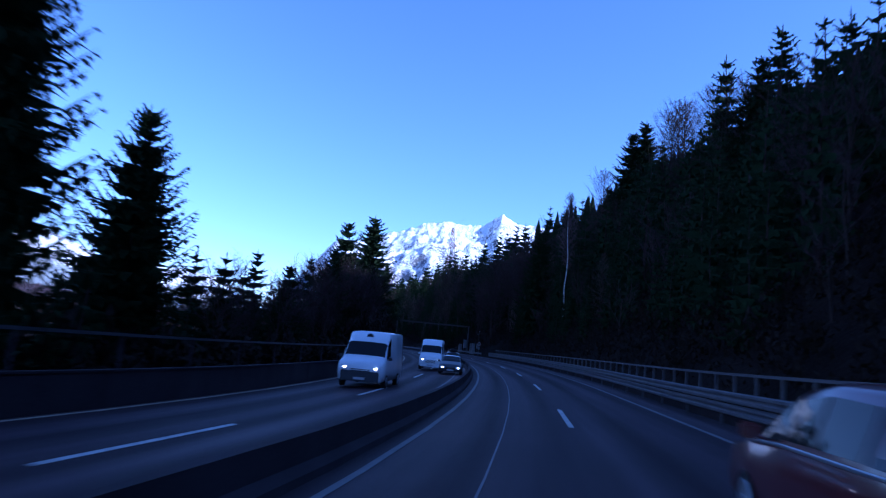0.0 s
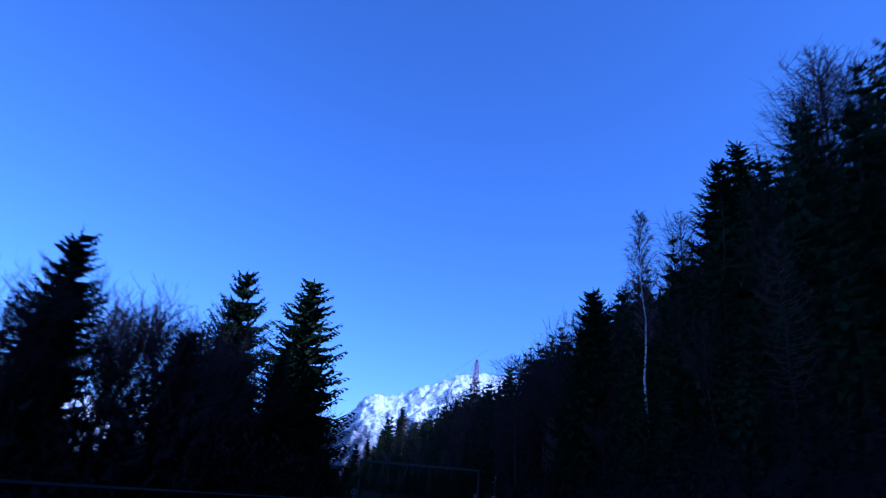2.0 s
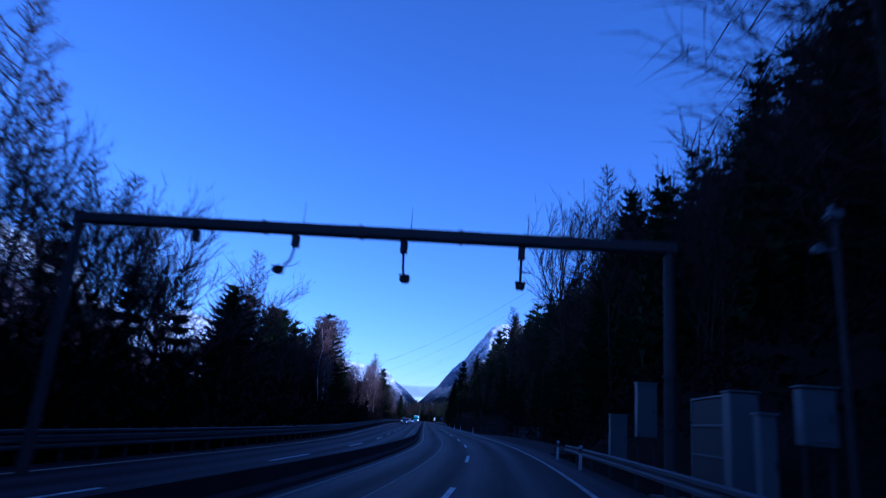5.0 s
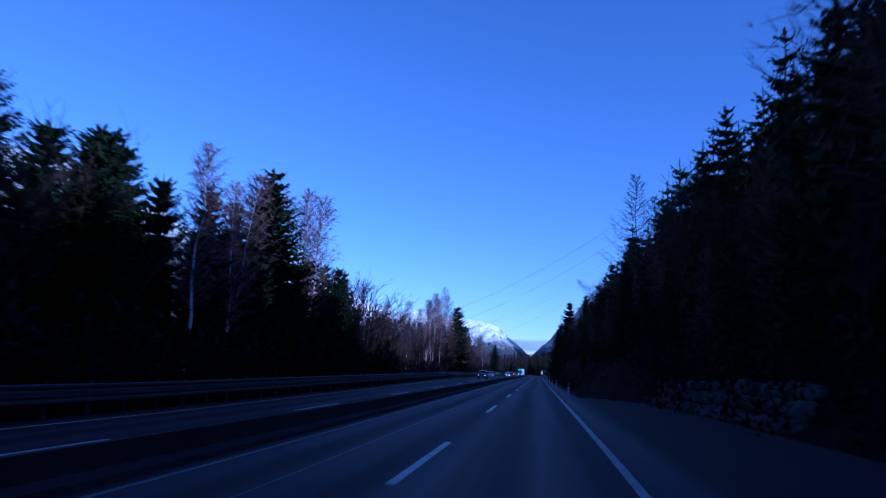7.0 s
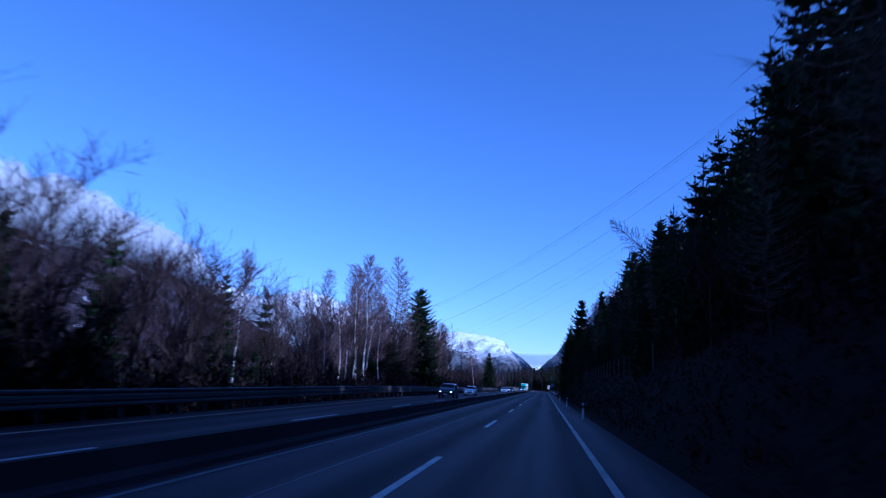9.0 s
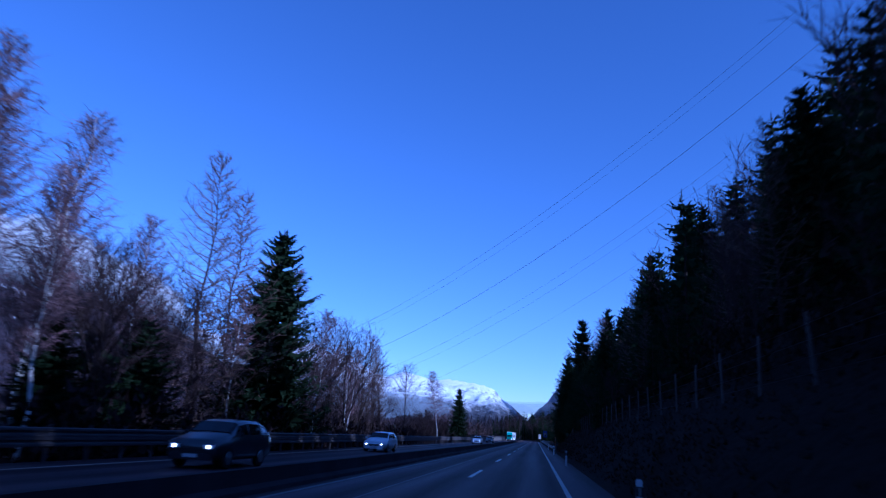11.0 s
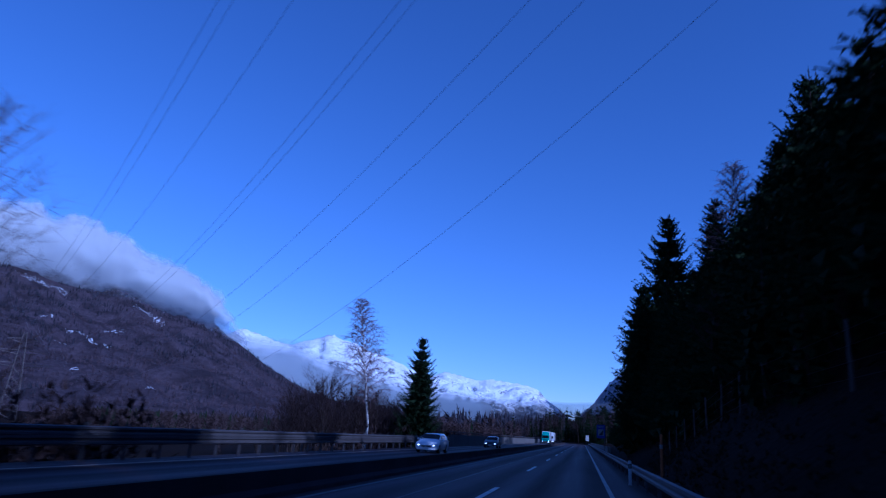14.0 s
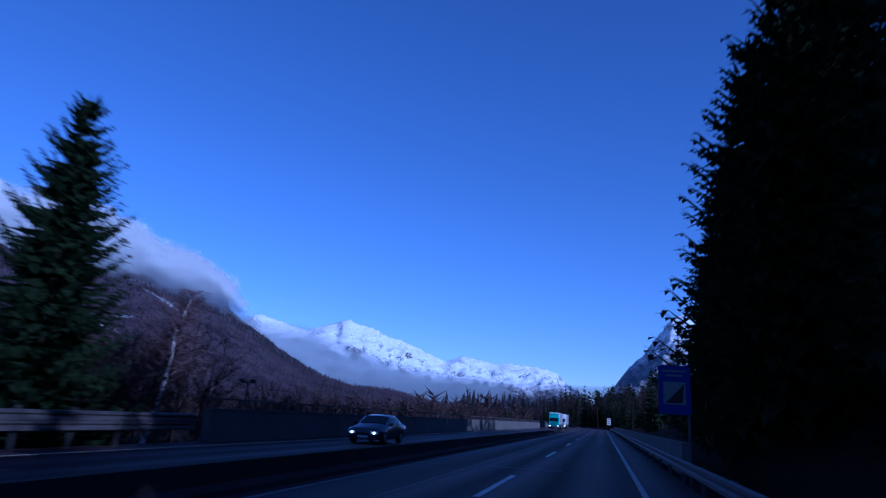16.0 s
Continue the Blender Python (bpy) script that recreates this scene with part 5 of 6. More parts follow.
def toll_gantry():
    s = -50.7
    left, right = -11.4, 5.42
    span = right - left
    root = new("toll_gantry")
    a, b = road_point(s, left, -0.2), road_point(s, right, 0.0)
    top = 6.6
    flat = Vector((b.x - a.x, b.y - a.y, 0))
    root.matrix_basis = Matrix.Translation((a.x, a.y, 0)) @ Matrix.Rotation(math.atan2(flat.y, flat.x), 4, "Z")
    tagged(root, "grey steel toll gantry spanning both carriageways with hanging sensors", "gantry")
    w_ = flat.length
    for x, z0 in ((0.0, a.z), (w_, b.z)):
        bm = bmesh.new()
        rod(bm, (x, 0, z0 - 0.5), (x, 0, top), 0.17, 0.15, 16)
        for z in (z0 + 1.6, z0 + 2.9):
            rod(bm, (x, 0, z), (x, 0, z + 0.06), 0.2, None, 16)
        box(bm, (x - 0.45, -0.45, z0 - 0.3), (x + 0.45, 0.45, z0 + 0.05), 0.02)
        part("leg", bm, M_DARKSTEEL, root, smooth=False)
    bm = bmesh.new()
    box(bm, (-0.2, -0.17, top - 0.15), (w_ + 0.2, 0.17, top + 0.16), 0.04)
    for k in range(5):
        x = w_ * (k + 1) / 6
        box(bm, (x - 0.05, -0.185, top - 0.165), (x + 0.05, 0.185, top + 0.175))
    part("cross_beam", bm, M_DARKSTEEL, root)
    for x, drop, swing in ((3.6, 0.25, 0.0), (6.55, 1.15, -0.35), (9.65, 1.2, 0.12), (12.9, 1.2, 0.0)):
        bm = bmesh.new()
        box(bm, (x - 0.09, -0.12, top - 0.52), (x + 0.09, 0.12, top - 0.2), 0.01)
        hang = part("sensor_arm", bm, M_DARKSTEEL, root)
        bm = bmesh.new()
        rod(bm, (x, 0, top - 0.5), (x + swing * 0.2, 0, top - drop * 0.75), 0.035)
        rod(bm, (x + swing * 0.2, 0, top - drop * 0.75), (x + swing * 0.6, -0.1, top - drop), 0.035)
        part("rod", bm, M_DARKSTEEL, hang)
        if drop > 0.5:
            bm = bmesh.new()
            q = Vector((x + swing, -0.14, top - drop - 0.1))
            box(bm, q - Vector((0.12, 0.16, 0.08)), q + Vector((0.12, 0.16, 0.09)), 0.03)
            box(bm, q + Vector((-0.14, -0.22, 0.085)), q + Vector((0.14, 0.17, 0.1)), 0.008)
            part("camera_head", bm, M_DARKSTEEL, hang, "grey camera housing with a sunshade")
            bm = bmesh.new()
            rod(bm, (x + 0.15, 0, top + 0.2), (x + 0.15, 0, top + 0.8), 0.012, 0.006, 6)
            part("aerial", bm, M_BLACK, hang)


toll_gantry()


def cabinet(s, o, w_, d_, h, label, z=0.0, legs=0.0, mat=None, ribs=0):
    root = frame_empty("roadside_cabinet", s, o, label, "cabinet", z, group="cabinets by the gantry")
    mat = mat or M_CABINET
    bm = bmesh.new()
    box(bm, (-w_ / 2, -d_ / 2, legs), (w_ / 2, d_ / 2, h), 0.015)
    body = part("body", bm, mat, root)
    bm = bmesh.new()
    box(bm, (-w_ / 2 - 0.04, -d_ / 2 - 0.05, h + 0.002), (w_ / 2 + 0.04, d_ / 2 + 0.04, h + 0.05), 0.012)
    part("lid", bm, mat, root)
    bm = bmesh.new()
    box(bm, (-w_ / 2 + 0.05, -d_ / 2 - 0.02, legs + 0.08), (w_ / 2 - 0.05, -d_ / 2 - 0.002, h - 0.06), 0.005)
    door = part("door", bm, mat, root)
    bm = bmesh.new()
    box(bm, (w_ * 0.28, -d_ / 2 - 0.05, (h + legs) / 2 - 0.09), (w_ * 0.28 + 0.03, -d_ / 2 - 0.022, (h + legs) / 2 + 0.09), 0.006)
    part("handle", bm, M_BLACK, door)
    if legs:
        for x in (-w_ / 2 + 0.06, w_ / 2 - 0.06):
            bm = bmesh.new()
            rod(bm, (x, 0, -0.6), (x, 0, legs), 0.04)
            part("leg", bm, M_DARKSTEEL, root)
    else:
        bm = bmesh.new()
        box(bm, (-w_ / 2 + 0.02, -d_ / 2 + 0.02, -0.6), (w_ / 2 - 0.02, d_ / 2 - 0.02, -0.002))
        part("plinth", bm, M_CONCRETE, root)
    return root


cabinet(-38.2, 6.5, 0.7, 0.5, 2.1, "low grey roadside cabinet on a concrete base", 0.1)
cabinet(-43.2, 6.5, 0.7, 0.45, 3.25, "tall pale cabinet raised on a steel post", 0.0, 1.35)
cabinet(-52.3, 6.55, 0.62, 0.55, 2.28, "broad pale grey switch cabinet behind the guardrail", 0.2)
cabinet(-54.6, 6.2, 0.3, 0.35, 1.85, "narrow grey cabinet beside the switch cabinet", 0.1)
cabinet(-54.9, 7.0, 0.6, 0.4, 2.45, "pale box on a post below a camera mast", 0.0, 1.4)


def screen_fence():
    """A framed panel of dark slats beside the cabinets."""
    root = frame_empty("equipment_screen", -50.2, 6.5, "dark slatted metal screen with pale top rail beside the cabinets", "screen")
    for z in (0.25, 1.0, 1.75, 2.45):
        bm = bmesh.new()
        box(bm, (-0.05, -1.35, z), (0.05, 1.35, z + 0.05), 0.006)
        part("rail", bm, M_CABINET, root)
    for k in range(14):
        bm = bmesh.new()
        y = -1.28 + k * 0.19
        box(bm, (-0.02, y, 0.1), (0.02, y + 0.15, 2.42), 0.004)
        part("slat", bm, M_DARKSTEEL, root)
    for y in (-1.4, 1.4):
        bm = bmesh.new()
        box(bm, (-0.05, y - 0.05, -0.6), (0.05, y + 0.05, 2.52), 0.008)
        part("post", bm, M_CABINET, root)


screen_fence()


def camera_mast():
    root = frame_empty("camera_mast", -56.75, 6.7, "slim grey mast with a white camera on top", "camera mast", 0.2)
    bm = bmesh.new()
    rod(bm, (0, 0, -0.8), (0, 0, 5.0), 0.05, 0.04, 10)
    part("mast", bm, M_DARKSTEEL, root)
    bm = bmesh.new()
    box(bm, (-0.13, -0.12, 5.0), (0.12, 0.12, 5.15), 0.04)
    rod(bm, (-0.06, -0.03, 5.15), (-0.06, -0.03, 5.24), 0.05, 0.035, 10)
    part("camera", bm, M_SIGNSHADE, root, "pale camera housing")
    bm = bmesh.new()
    rod(bm, (-0.3, 0, 4.45), (0, 0, 4.45), 0.02)
    rod(bm, (-0.32, -0.08, 4.45), (-0.32, 0.08, 4.45), 0.09, 0.07, 12)
    part("floodlight", bm, M_CABINET, root)


camera_mast()


# ---- road signs ----
def glyphs(text, size, mat, parent, place, name="lettering"):
    """Built-in letters as a thin mesh on a sign, facing -y."""
    cu = bpy.data.curves.new(name, "FONT")
    cu.body, cu.size, cu.align_x, cu.align_y, cu.extrude, cu.offset = text, size, "CENTER", "CENTER", 0.002, size * 0.02
    tmp = bpy.data.objects.new(name, cu)
    scene.collection.objects.link(tmp)
    bpy.context.view_layer.update()
    me = bpy.data.meshes.new_from_object(tmp)
    bpy.data.objects.remove(tmp)
    me.materials.clear()
    me.materials.append(mat)
    ob = new(name, me)
    ob.parent = parent
    ob.matrix_basis = Matrix.Translation(place) @ Matrix.Rotation(radians(90), 4, "X")
    return ob


def speed_sign(s, o, z, turn=0.0):
    root = frame_empty("speed_limit_sign", s, o, "round white eighty speed limit sign with a red rim", "road sign", 0.0, turn, "speed limit signs")
    bm = bmesh.new()
    rod(bm, (0, 0.05, -1.0), (0, 0.05, z + 0.5), 0.035)
    part("post", bm, M_STEEL, root)
    bm = bmesh.new()
    rod(bm, (0, 0.0, z), (0, 0.02, z), 0.44, None, 40)
    disc = part("disc", bm, M_RED, root, "red sign rim")
    bm = bmesh.new()
    rod(bm, (0, -0.006, z), (0, -0.001, z), 0.37, None, 40)
    face = part("face", bm, M_SIGNSHADE, root)
    bm = bmesh.new()
    box(bm, (-0.18, 0.0, z - 1.15), (0.18, 0.02, z - 0.6), 0.008)
    part("plate", bm, M_CABINET, root, "small grey plate under the sign")
    glyphs("80", 0.5, M_BLACK, root, (0, -0.01, z))


speed_sign(-62.4, -11.6, 2.9, 4)
speed_sign(-63.2, 5.5, 2.5, -4)


def blue_sign():
    root = frame_empty("blue_panel_sign", 254.6, 4.62, "blue information sign with a white pictogram field", "road sign", 0.0)
    bm = bmesh.new()
    rod(bm, (0.4, 0.06, -1.2), (0.4, 0.06, 3.3), 0.04)
    part("post", bm, M_STEEL, root)
    bm = bmesh.new()
    box(bm, (-0.45, -0.02, 2.02), (0.45, 0.02, 3.42), 0.03)
    part("panel", bm, M_BLUE, root)
    bm = bmesh.new()
    box(bm, (-0.31, -0.028, 2.3), (0.31, -0.0215, 2.95))
    part("field", bm, M_SIGNSHADE, root, "white pictogram field with its shade painted in as grey")
    bm = bmesh.new()
    vs = [bm.verts.new(p) for p in ((-0.26, -0.032, 2.34), (0.22, -0.032, 2.34), (0.27, -0.032, 2.9), (0.02, -0.032, 2.62))]
    bm.faces.new(vs)
    bm.faces.new([bm.verts.new(v.co + Vector((0, -0.003, 0))) for v in vs])
    part("symbol", bm, M_BLACK, root, "dark slanting symbol")
    bm = bmesh.new()
    for k, wd in enumerate((0.33, 0.24)):
        box(bm, (-wd, -0.026, 3.24 - k * 0.13), (wd, -0.0215, 3.29 - k * 0.13))
    part("lettering_bars", bm, M_SIGNSHADE, root)


blue_sign()


def delineator(s, o=4.55):
    root = frame_empty("delineator_post", s, o, "white plastic roadside delineator with a dark band", "delineator", 0, group="delineators")
    bm = bmesh.new()
    box(bm, (-0.06, -0.05, -0.4), (0.06, 0.05, 0.95), 0.02)
    part("body", bm, M_WHITE, root)
    bm = bmesh.new()
    box(bm, (-0.063, -0.053, 0.62), (0.063, 0.053, 0.84), 0.018)
    band = part("band", bm, M_BLACK, root)
    bm = bmesh.new()
    box(bm, (-0.025, -0.058, 0.66), (0.025, -0.0535, 0.8))
    part("reflector", bm, M_CABINET, band)


for s in (-40.7, -33.2, 42.5, 80, 109, 141, 172.8, 207):
    delineator(s)

M_RUST = material("orange_brown_plastic", (0.3, 0.1, 0.03), 0.7, dark=0.6, scale=3, fine=20, bump=0.1)


def marker_pole(s, o):
    root = frame_empty("marker_pole", s, o, "tall faded orange snow marker pole behind the guardrail", "marker pole", 0.0)
    bm = bmesh.new()
    rod(bm, (0, 0, -0.4), (0, 0, 2.0), 0.06, 0.05, 10)
    rod(bm, (0, 0, 2.0), (0, 0, 2.03), 0.05, 0.03, 10)
    part("pole", bm, M_RUST, root)
    bm = bmesh.new()
    rod(bm, (0, 0, 1.5), (0, 0, 1.65), 0.064, None, 10)
    part("reflector_band", bm, M_SIGNSHADE, root)


marker_pole(205.2, 5.6)


def lamp_post():
    """A short mast with two heads, rising beside the bridge end."""
    base = ground_height(266.3, -16.0)
    root = frame_empty("lamp_post", 266.3, -16.0, "slim dark mast with a crossbar and two lamp heads", "lamp post", 0.0)
    bm = bmesh.new()
    rod(bm, (0, 0, base - 0.3), (0, 0, 2.75), 0.08, 0.055, 10)
    part("mast", bm, M_DARKSTEEL, root)
    bm = bmesh.new()
    box(bm, (-0.45, -0.04, 2.7), (0.45, 0.04, 2.78), 0.01)
    part("crossbar", bm, M_DARKSTEEL, root)
    for x in (-0.32, 0.32):
        bm = bmesh.new()
        box(bm, (x - 0.14, -0.2, 2.78), (x + 0.14, 0.1, 2.9), 0.03)
        part("lamp_head", bm, M_DARKSTEEL, root)


lamp_post()


def far_board():
    root = frame_empty("direction_board", 468.0, 5.7, "tall white board on two posts beside the far bend", "road sign", 0.0)
    for x in (-0.45, 0.45):
        bm = bmesh.new()
        rod(bm, (x, 0.06, -0.8), (x, 0.06, 3.8), 0.04)
        part("post", bm, M_STEEL, root)
    bm = bmesh.new()
    box(bm, (-0.62, -0.02, 1.7), (0.62, 0.02, 3.9), 0.02)
    part("panel", bm, M_WHITE, root, "white panel")
    bm = bmesh.new()
    for z in (2.2, 2.8, 3.4):
        box(bm, (-0.45, -0.028, z), (0.45, -0.0215, z + 0.16))
    part("lettering_bars", bm, M_DARKSTEEL, root)


far_board()

# ---- wildlife fence on the bank ----
M_WOOD = material("grey_weathered_wood", (0.10, 0.085, 0.078), 0.9, dark=0.6, scale=2, fine=20, bump=0.4)
fence = tagged(new("wildlife_fence"), "wooden-posted wire wildlife fence on the grassy bank", "fence")
post_mesh = bpy.data.meshes.new("fence_post")
bm = bmesh.new()
rod(bm, (0, 0, -0.4), (0, 0, 1.75), 0.048, 0.042, 7)
bm.to_mesh(post_mesh)
bm.free()
post_mesh.materials.append(M_WOOD)
heads = []
k = 0
fr = random.Random(3)
for s in [84 + 4.0 * i for i in range(38)]:
    p = on_ground(s, 9.1, 0.0)
    ob = new("fence_post", post_mesh)
    ob.parent = fence
    ob.matrix_basis = Matrix.Translation(p) @ Euler((fr.uniform(-0.04, 0.04), fr.uniform(-0.04, 0.04), fr.uniform(0, 3))).to_matrix().to_4x4()
    heads.append(p)
for z in (0.3, 0.7, 1.1, 1.5):
    V, F = [], []
    tube_into(V, F, [p + Vector((0, 0, z)) for p in heads], [0.006] * len(heads), 3)
    mesh_object("wire", V, F, M_STEEL, fence)

# ---- boulders by the emergency bay ----
M_ROCK = material("limestone_boulders", (0.06, 0.054, 0.055), 0.95, dark=0.5, scale=1.2, fine=8, bump=0.7, per_object=0.3)
wall_rocks = tagged(new("boulder_wall"), "rough wall of piled grey boulders at the foot of the bank", "boulder wall")
rock_meshes = []
rr = random.Random(8)
for i in range(6):
    bm = bmesh.new()
    bmesh.ops.create_icosphere(bm, subdivisions=2, radius=0.5)
    for v in bm.verts:
        v.co *= 1 + 0.35 * noise.noise(v.co * 2.2 + Vector((i * 7, 0, 0)))
        v.co.x = max(-0.42, min(0.42, v.co.x))
        v.co.z = max(-0.36, min(0.38, v.co.z))
    me = bpy.data.meshes.new("boulder")
    bm.to_mesh(me)
    bm.free()
    me.materials.append(M_ROCK)
    rock_meshes.append(me)
for row in range(3):
    s = 6.0 + row * 0.4
    while s < 33:
        size = rr.uniform(0.55, 1.0)
        o = 9.15 + row * 0.45 + rr.uniform(-0.12, 0.12)
        ob = new("boulder", rock_meshes[rr.randrange(6)])
        ob.parent = wall_rocks
        ob.matrix_basis = Matrix.Translation(road_point(s, o, 0.12 + row * 0.52)) @ Euler((rr.uniform(-0.4, 0.4), rr.uniform(-0.4, 0.4), rr.uniform(0, 6))).to_matrix().to_4x4() \
            @ Matrix.Diagonal((size * 1.15, size, size * 0.9, 1))
        s += size * 0.86

# ---- vehicles ----
M_TYRE = material("tyre_rubber", (0.02, 0.02, 0.02), 0.9, dark=0.7, scale=4, fine=30, bump=0.1)
M_RIM = material("alloy_rim", (0.45, 0.46, 0.47), 0.35, metal=0.9, dark=0.8, scale=4, fine=30, bump=0.0)
M_TRIM = material("grey_trim", (0.06, 0.06, 0.065), 0.6, dark=0.8, scale=4, fine=30, bump=0.05)


def paint(name, color, metal=0.2):
    m = material(name, color, 0.28, metal=metal, dark=0.88, scale=0.7, fine=15, bump=0.0, spec=0.5)
    m.node_tree.nodes["Principled BSDF"].inputs["Coat Weight"].default_value = 0.6
    return m


def glass():
    m = bpy.data.materials.new("tinted_glass")
    m.use_nodes = True
    b = m.node_tree.nodes["Principled BSDF"]
    b.inputs["Base Color"].default_value = (0.012, 0.014, 0.016, 1)
    b.inputs["Roughness"].default_value = 0.04
    b.inputs["Specular IOR Level"].default_value = 0.15
    return m


def lamp_glow(name, color, strength):
    m = bpy.data.materials.new(name)
    m.use_nodes = True
    b = m.node_tree.nodes["Principled BSDF"]
    b.inputs["Base Color"].default_value = (0.8, 0.8, 0.8, 1)
    b.inputs["Emission Color"].default_value = (*color, 1)
    b.inputs["Emission Strength"].default_value = strength
    return m


M_GLASS = glass()
M_HEAD = lamp_glow("lit_headlamp", (1.0, 0.95, 0.85), 6.0)
M_LENS = material("clear_lamp_lens", (0.7, 0.72, 0.75), 0.15, dark=0.9, scale=5, fine=30, bump=0.0, spec=0.6)


def slab(points, thick, mat, parent, name, label=""):
    """A flat piece through four or more points, with a little depth, proud of what it lies on."""
    bm = bmesh.new()
    n = (points[1] - points[0]).cross(points[2] - points[0]).normalized()
    lo = [bm.verts.new(p - n * 0.01) for p in points]
    hi = [bm.verts.new(p + n * thick) for p in points]
    bm.faces.new(list(reversed(lo)))
    bm.faces.new(hi)
    k = len(points)
    for i in range(k):
        bm.faces.new((lo[i], lo[(i + 1) % k], hi[(i + 1) % k], hi[i]))
    return part(name, bm, mat, parent, label)


def inset(points, f):
    c = sum(points, Vector()) / len(points)
    return [c + (p - c) * f for p in points]


def wheel(parent, x, y, r, width):
    bm = bmesh.new()
    rod(bm, (x - width / 2, y, r), (x + width / 2, y, r), r, None, 24)
    bmesh.ops.bevel(bm, geom=[e for e in bm.edges if abs((e.verts[0].co - e.verts[1].co).x) < 1e-5 and len(e.link_faces) == 2 and any(len(f.verts) > 4 for f in e.link_faces)], offset=0.03, segments=2, affect="EDGES")
    tyre = part("wheel", bm, M_TYRE, parent, smooth=False)
    bm = bmesh.new()
    out = 1 if x > 0 else -1
    rod(bm, (x + out * (width / 2 - 0.01), y, r), (x + out * (width / 2 + 0.012), y, r), r * 0.64, r * 0.6, 20)
    rod(bm, (x + out * (width / 2 + 0.01), y, r), (x + out * (width / 2 + 0.03), y, r), r * 0.16, None, 10)
    part("rim", bm, M_RIM, tyre)


def pane(low, high, parent, name, label):
    """A curved pane over the body between two of its rows."""
    bm = bmesh.new()
    layers = []
    c = sum((low[j] + high[j] for j in range(4, 9)), Vector()) / 10
    for lift_by in (0.004, 0.022):
        grid = []
        for u in (0.1, 0.5, 0.94):
            row = [low[j].lerp(high[j], u) for j in range(4, 9)]
            row[0], row[4] = row[0].lerp(row[1], 0.12), row[4].lerp(row[3], 0.12)
            grid.append(row)
        n = (grid[0][4] - grid[0][0]).cross(grid[2][2] - grid[0][2]).normalized()
        if n.z < 0:
            n = -n
        layers.append([[bm.verts.new(p + n * lift_by) for p in row] for row in grid])
    for g in layers:
        for i in range(2):
            for j in range(4):
                bm.faces.new((g[i][j], g[i][j + 1], g[i + 1][j + 1], g[i + 1][j]))
    rim = [(0, j) for j in range(5)] + [(1, 4)] + [(2, j) for j in range(4, -1, -1)] + [(1, 0)]
    for k in range(len(rim)):
        (i, j), (p, q) = rim[k], rim[(k + 1) % len(rim)]
        bm.faces.new((layers[0][i][j], layers[0][p][q], layers[1][p][q], layers[1][i][j]))
    bmesh.ops.recalc_face_normals(bm, faces=bm.faces)
    return part(name, bm, M_GLASS, parent, label, smooth=False)


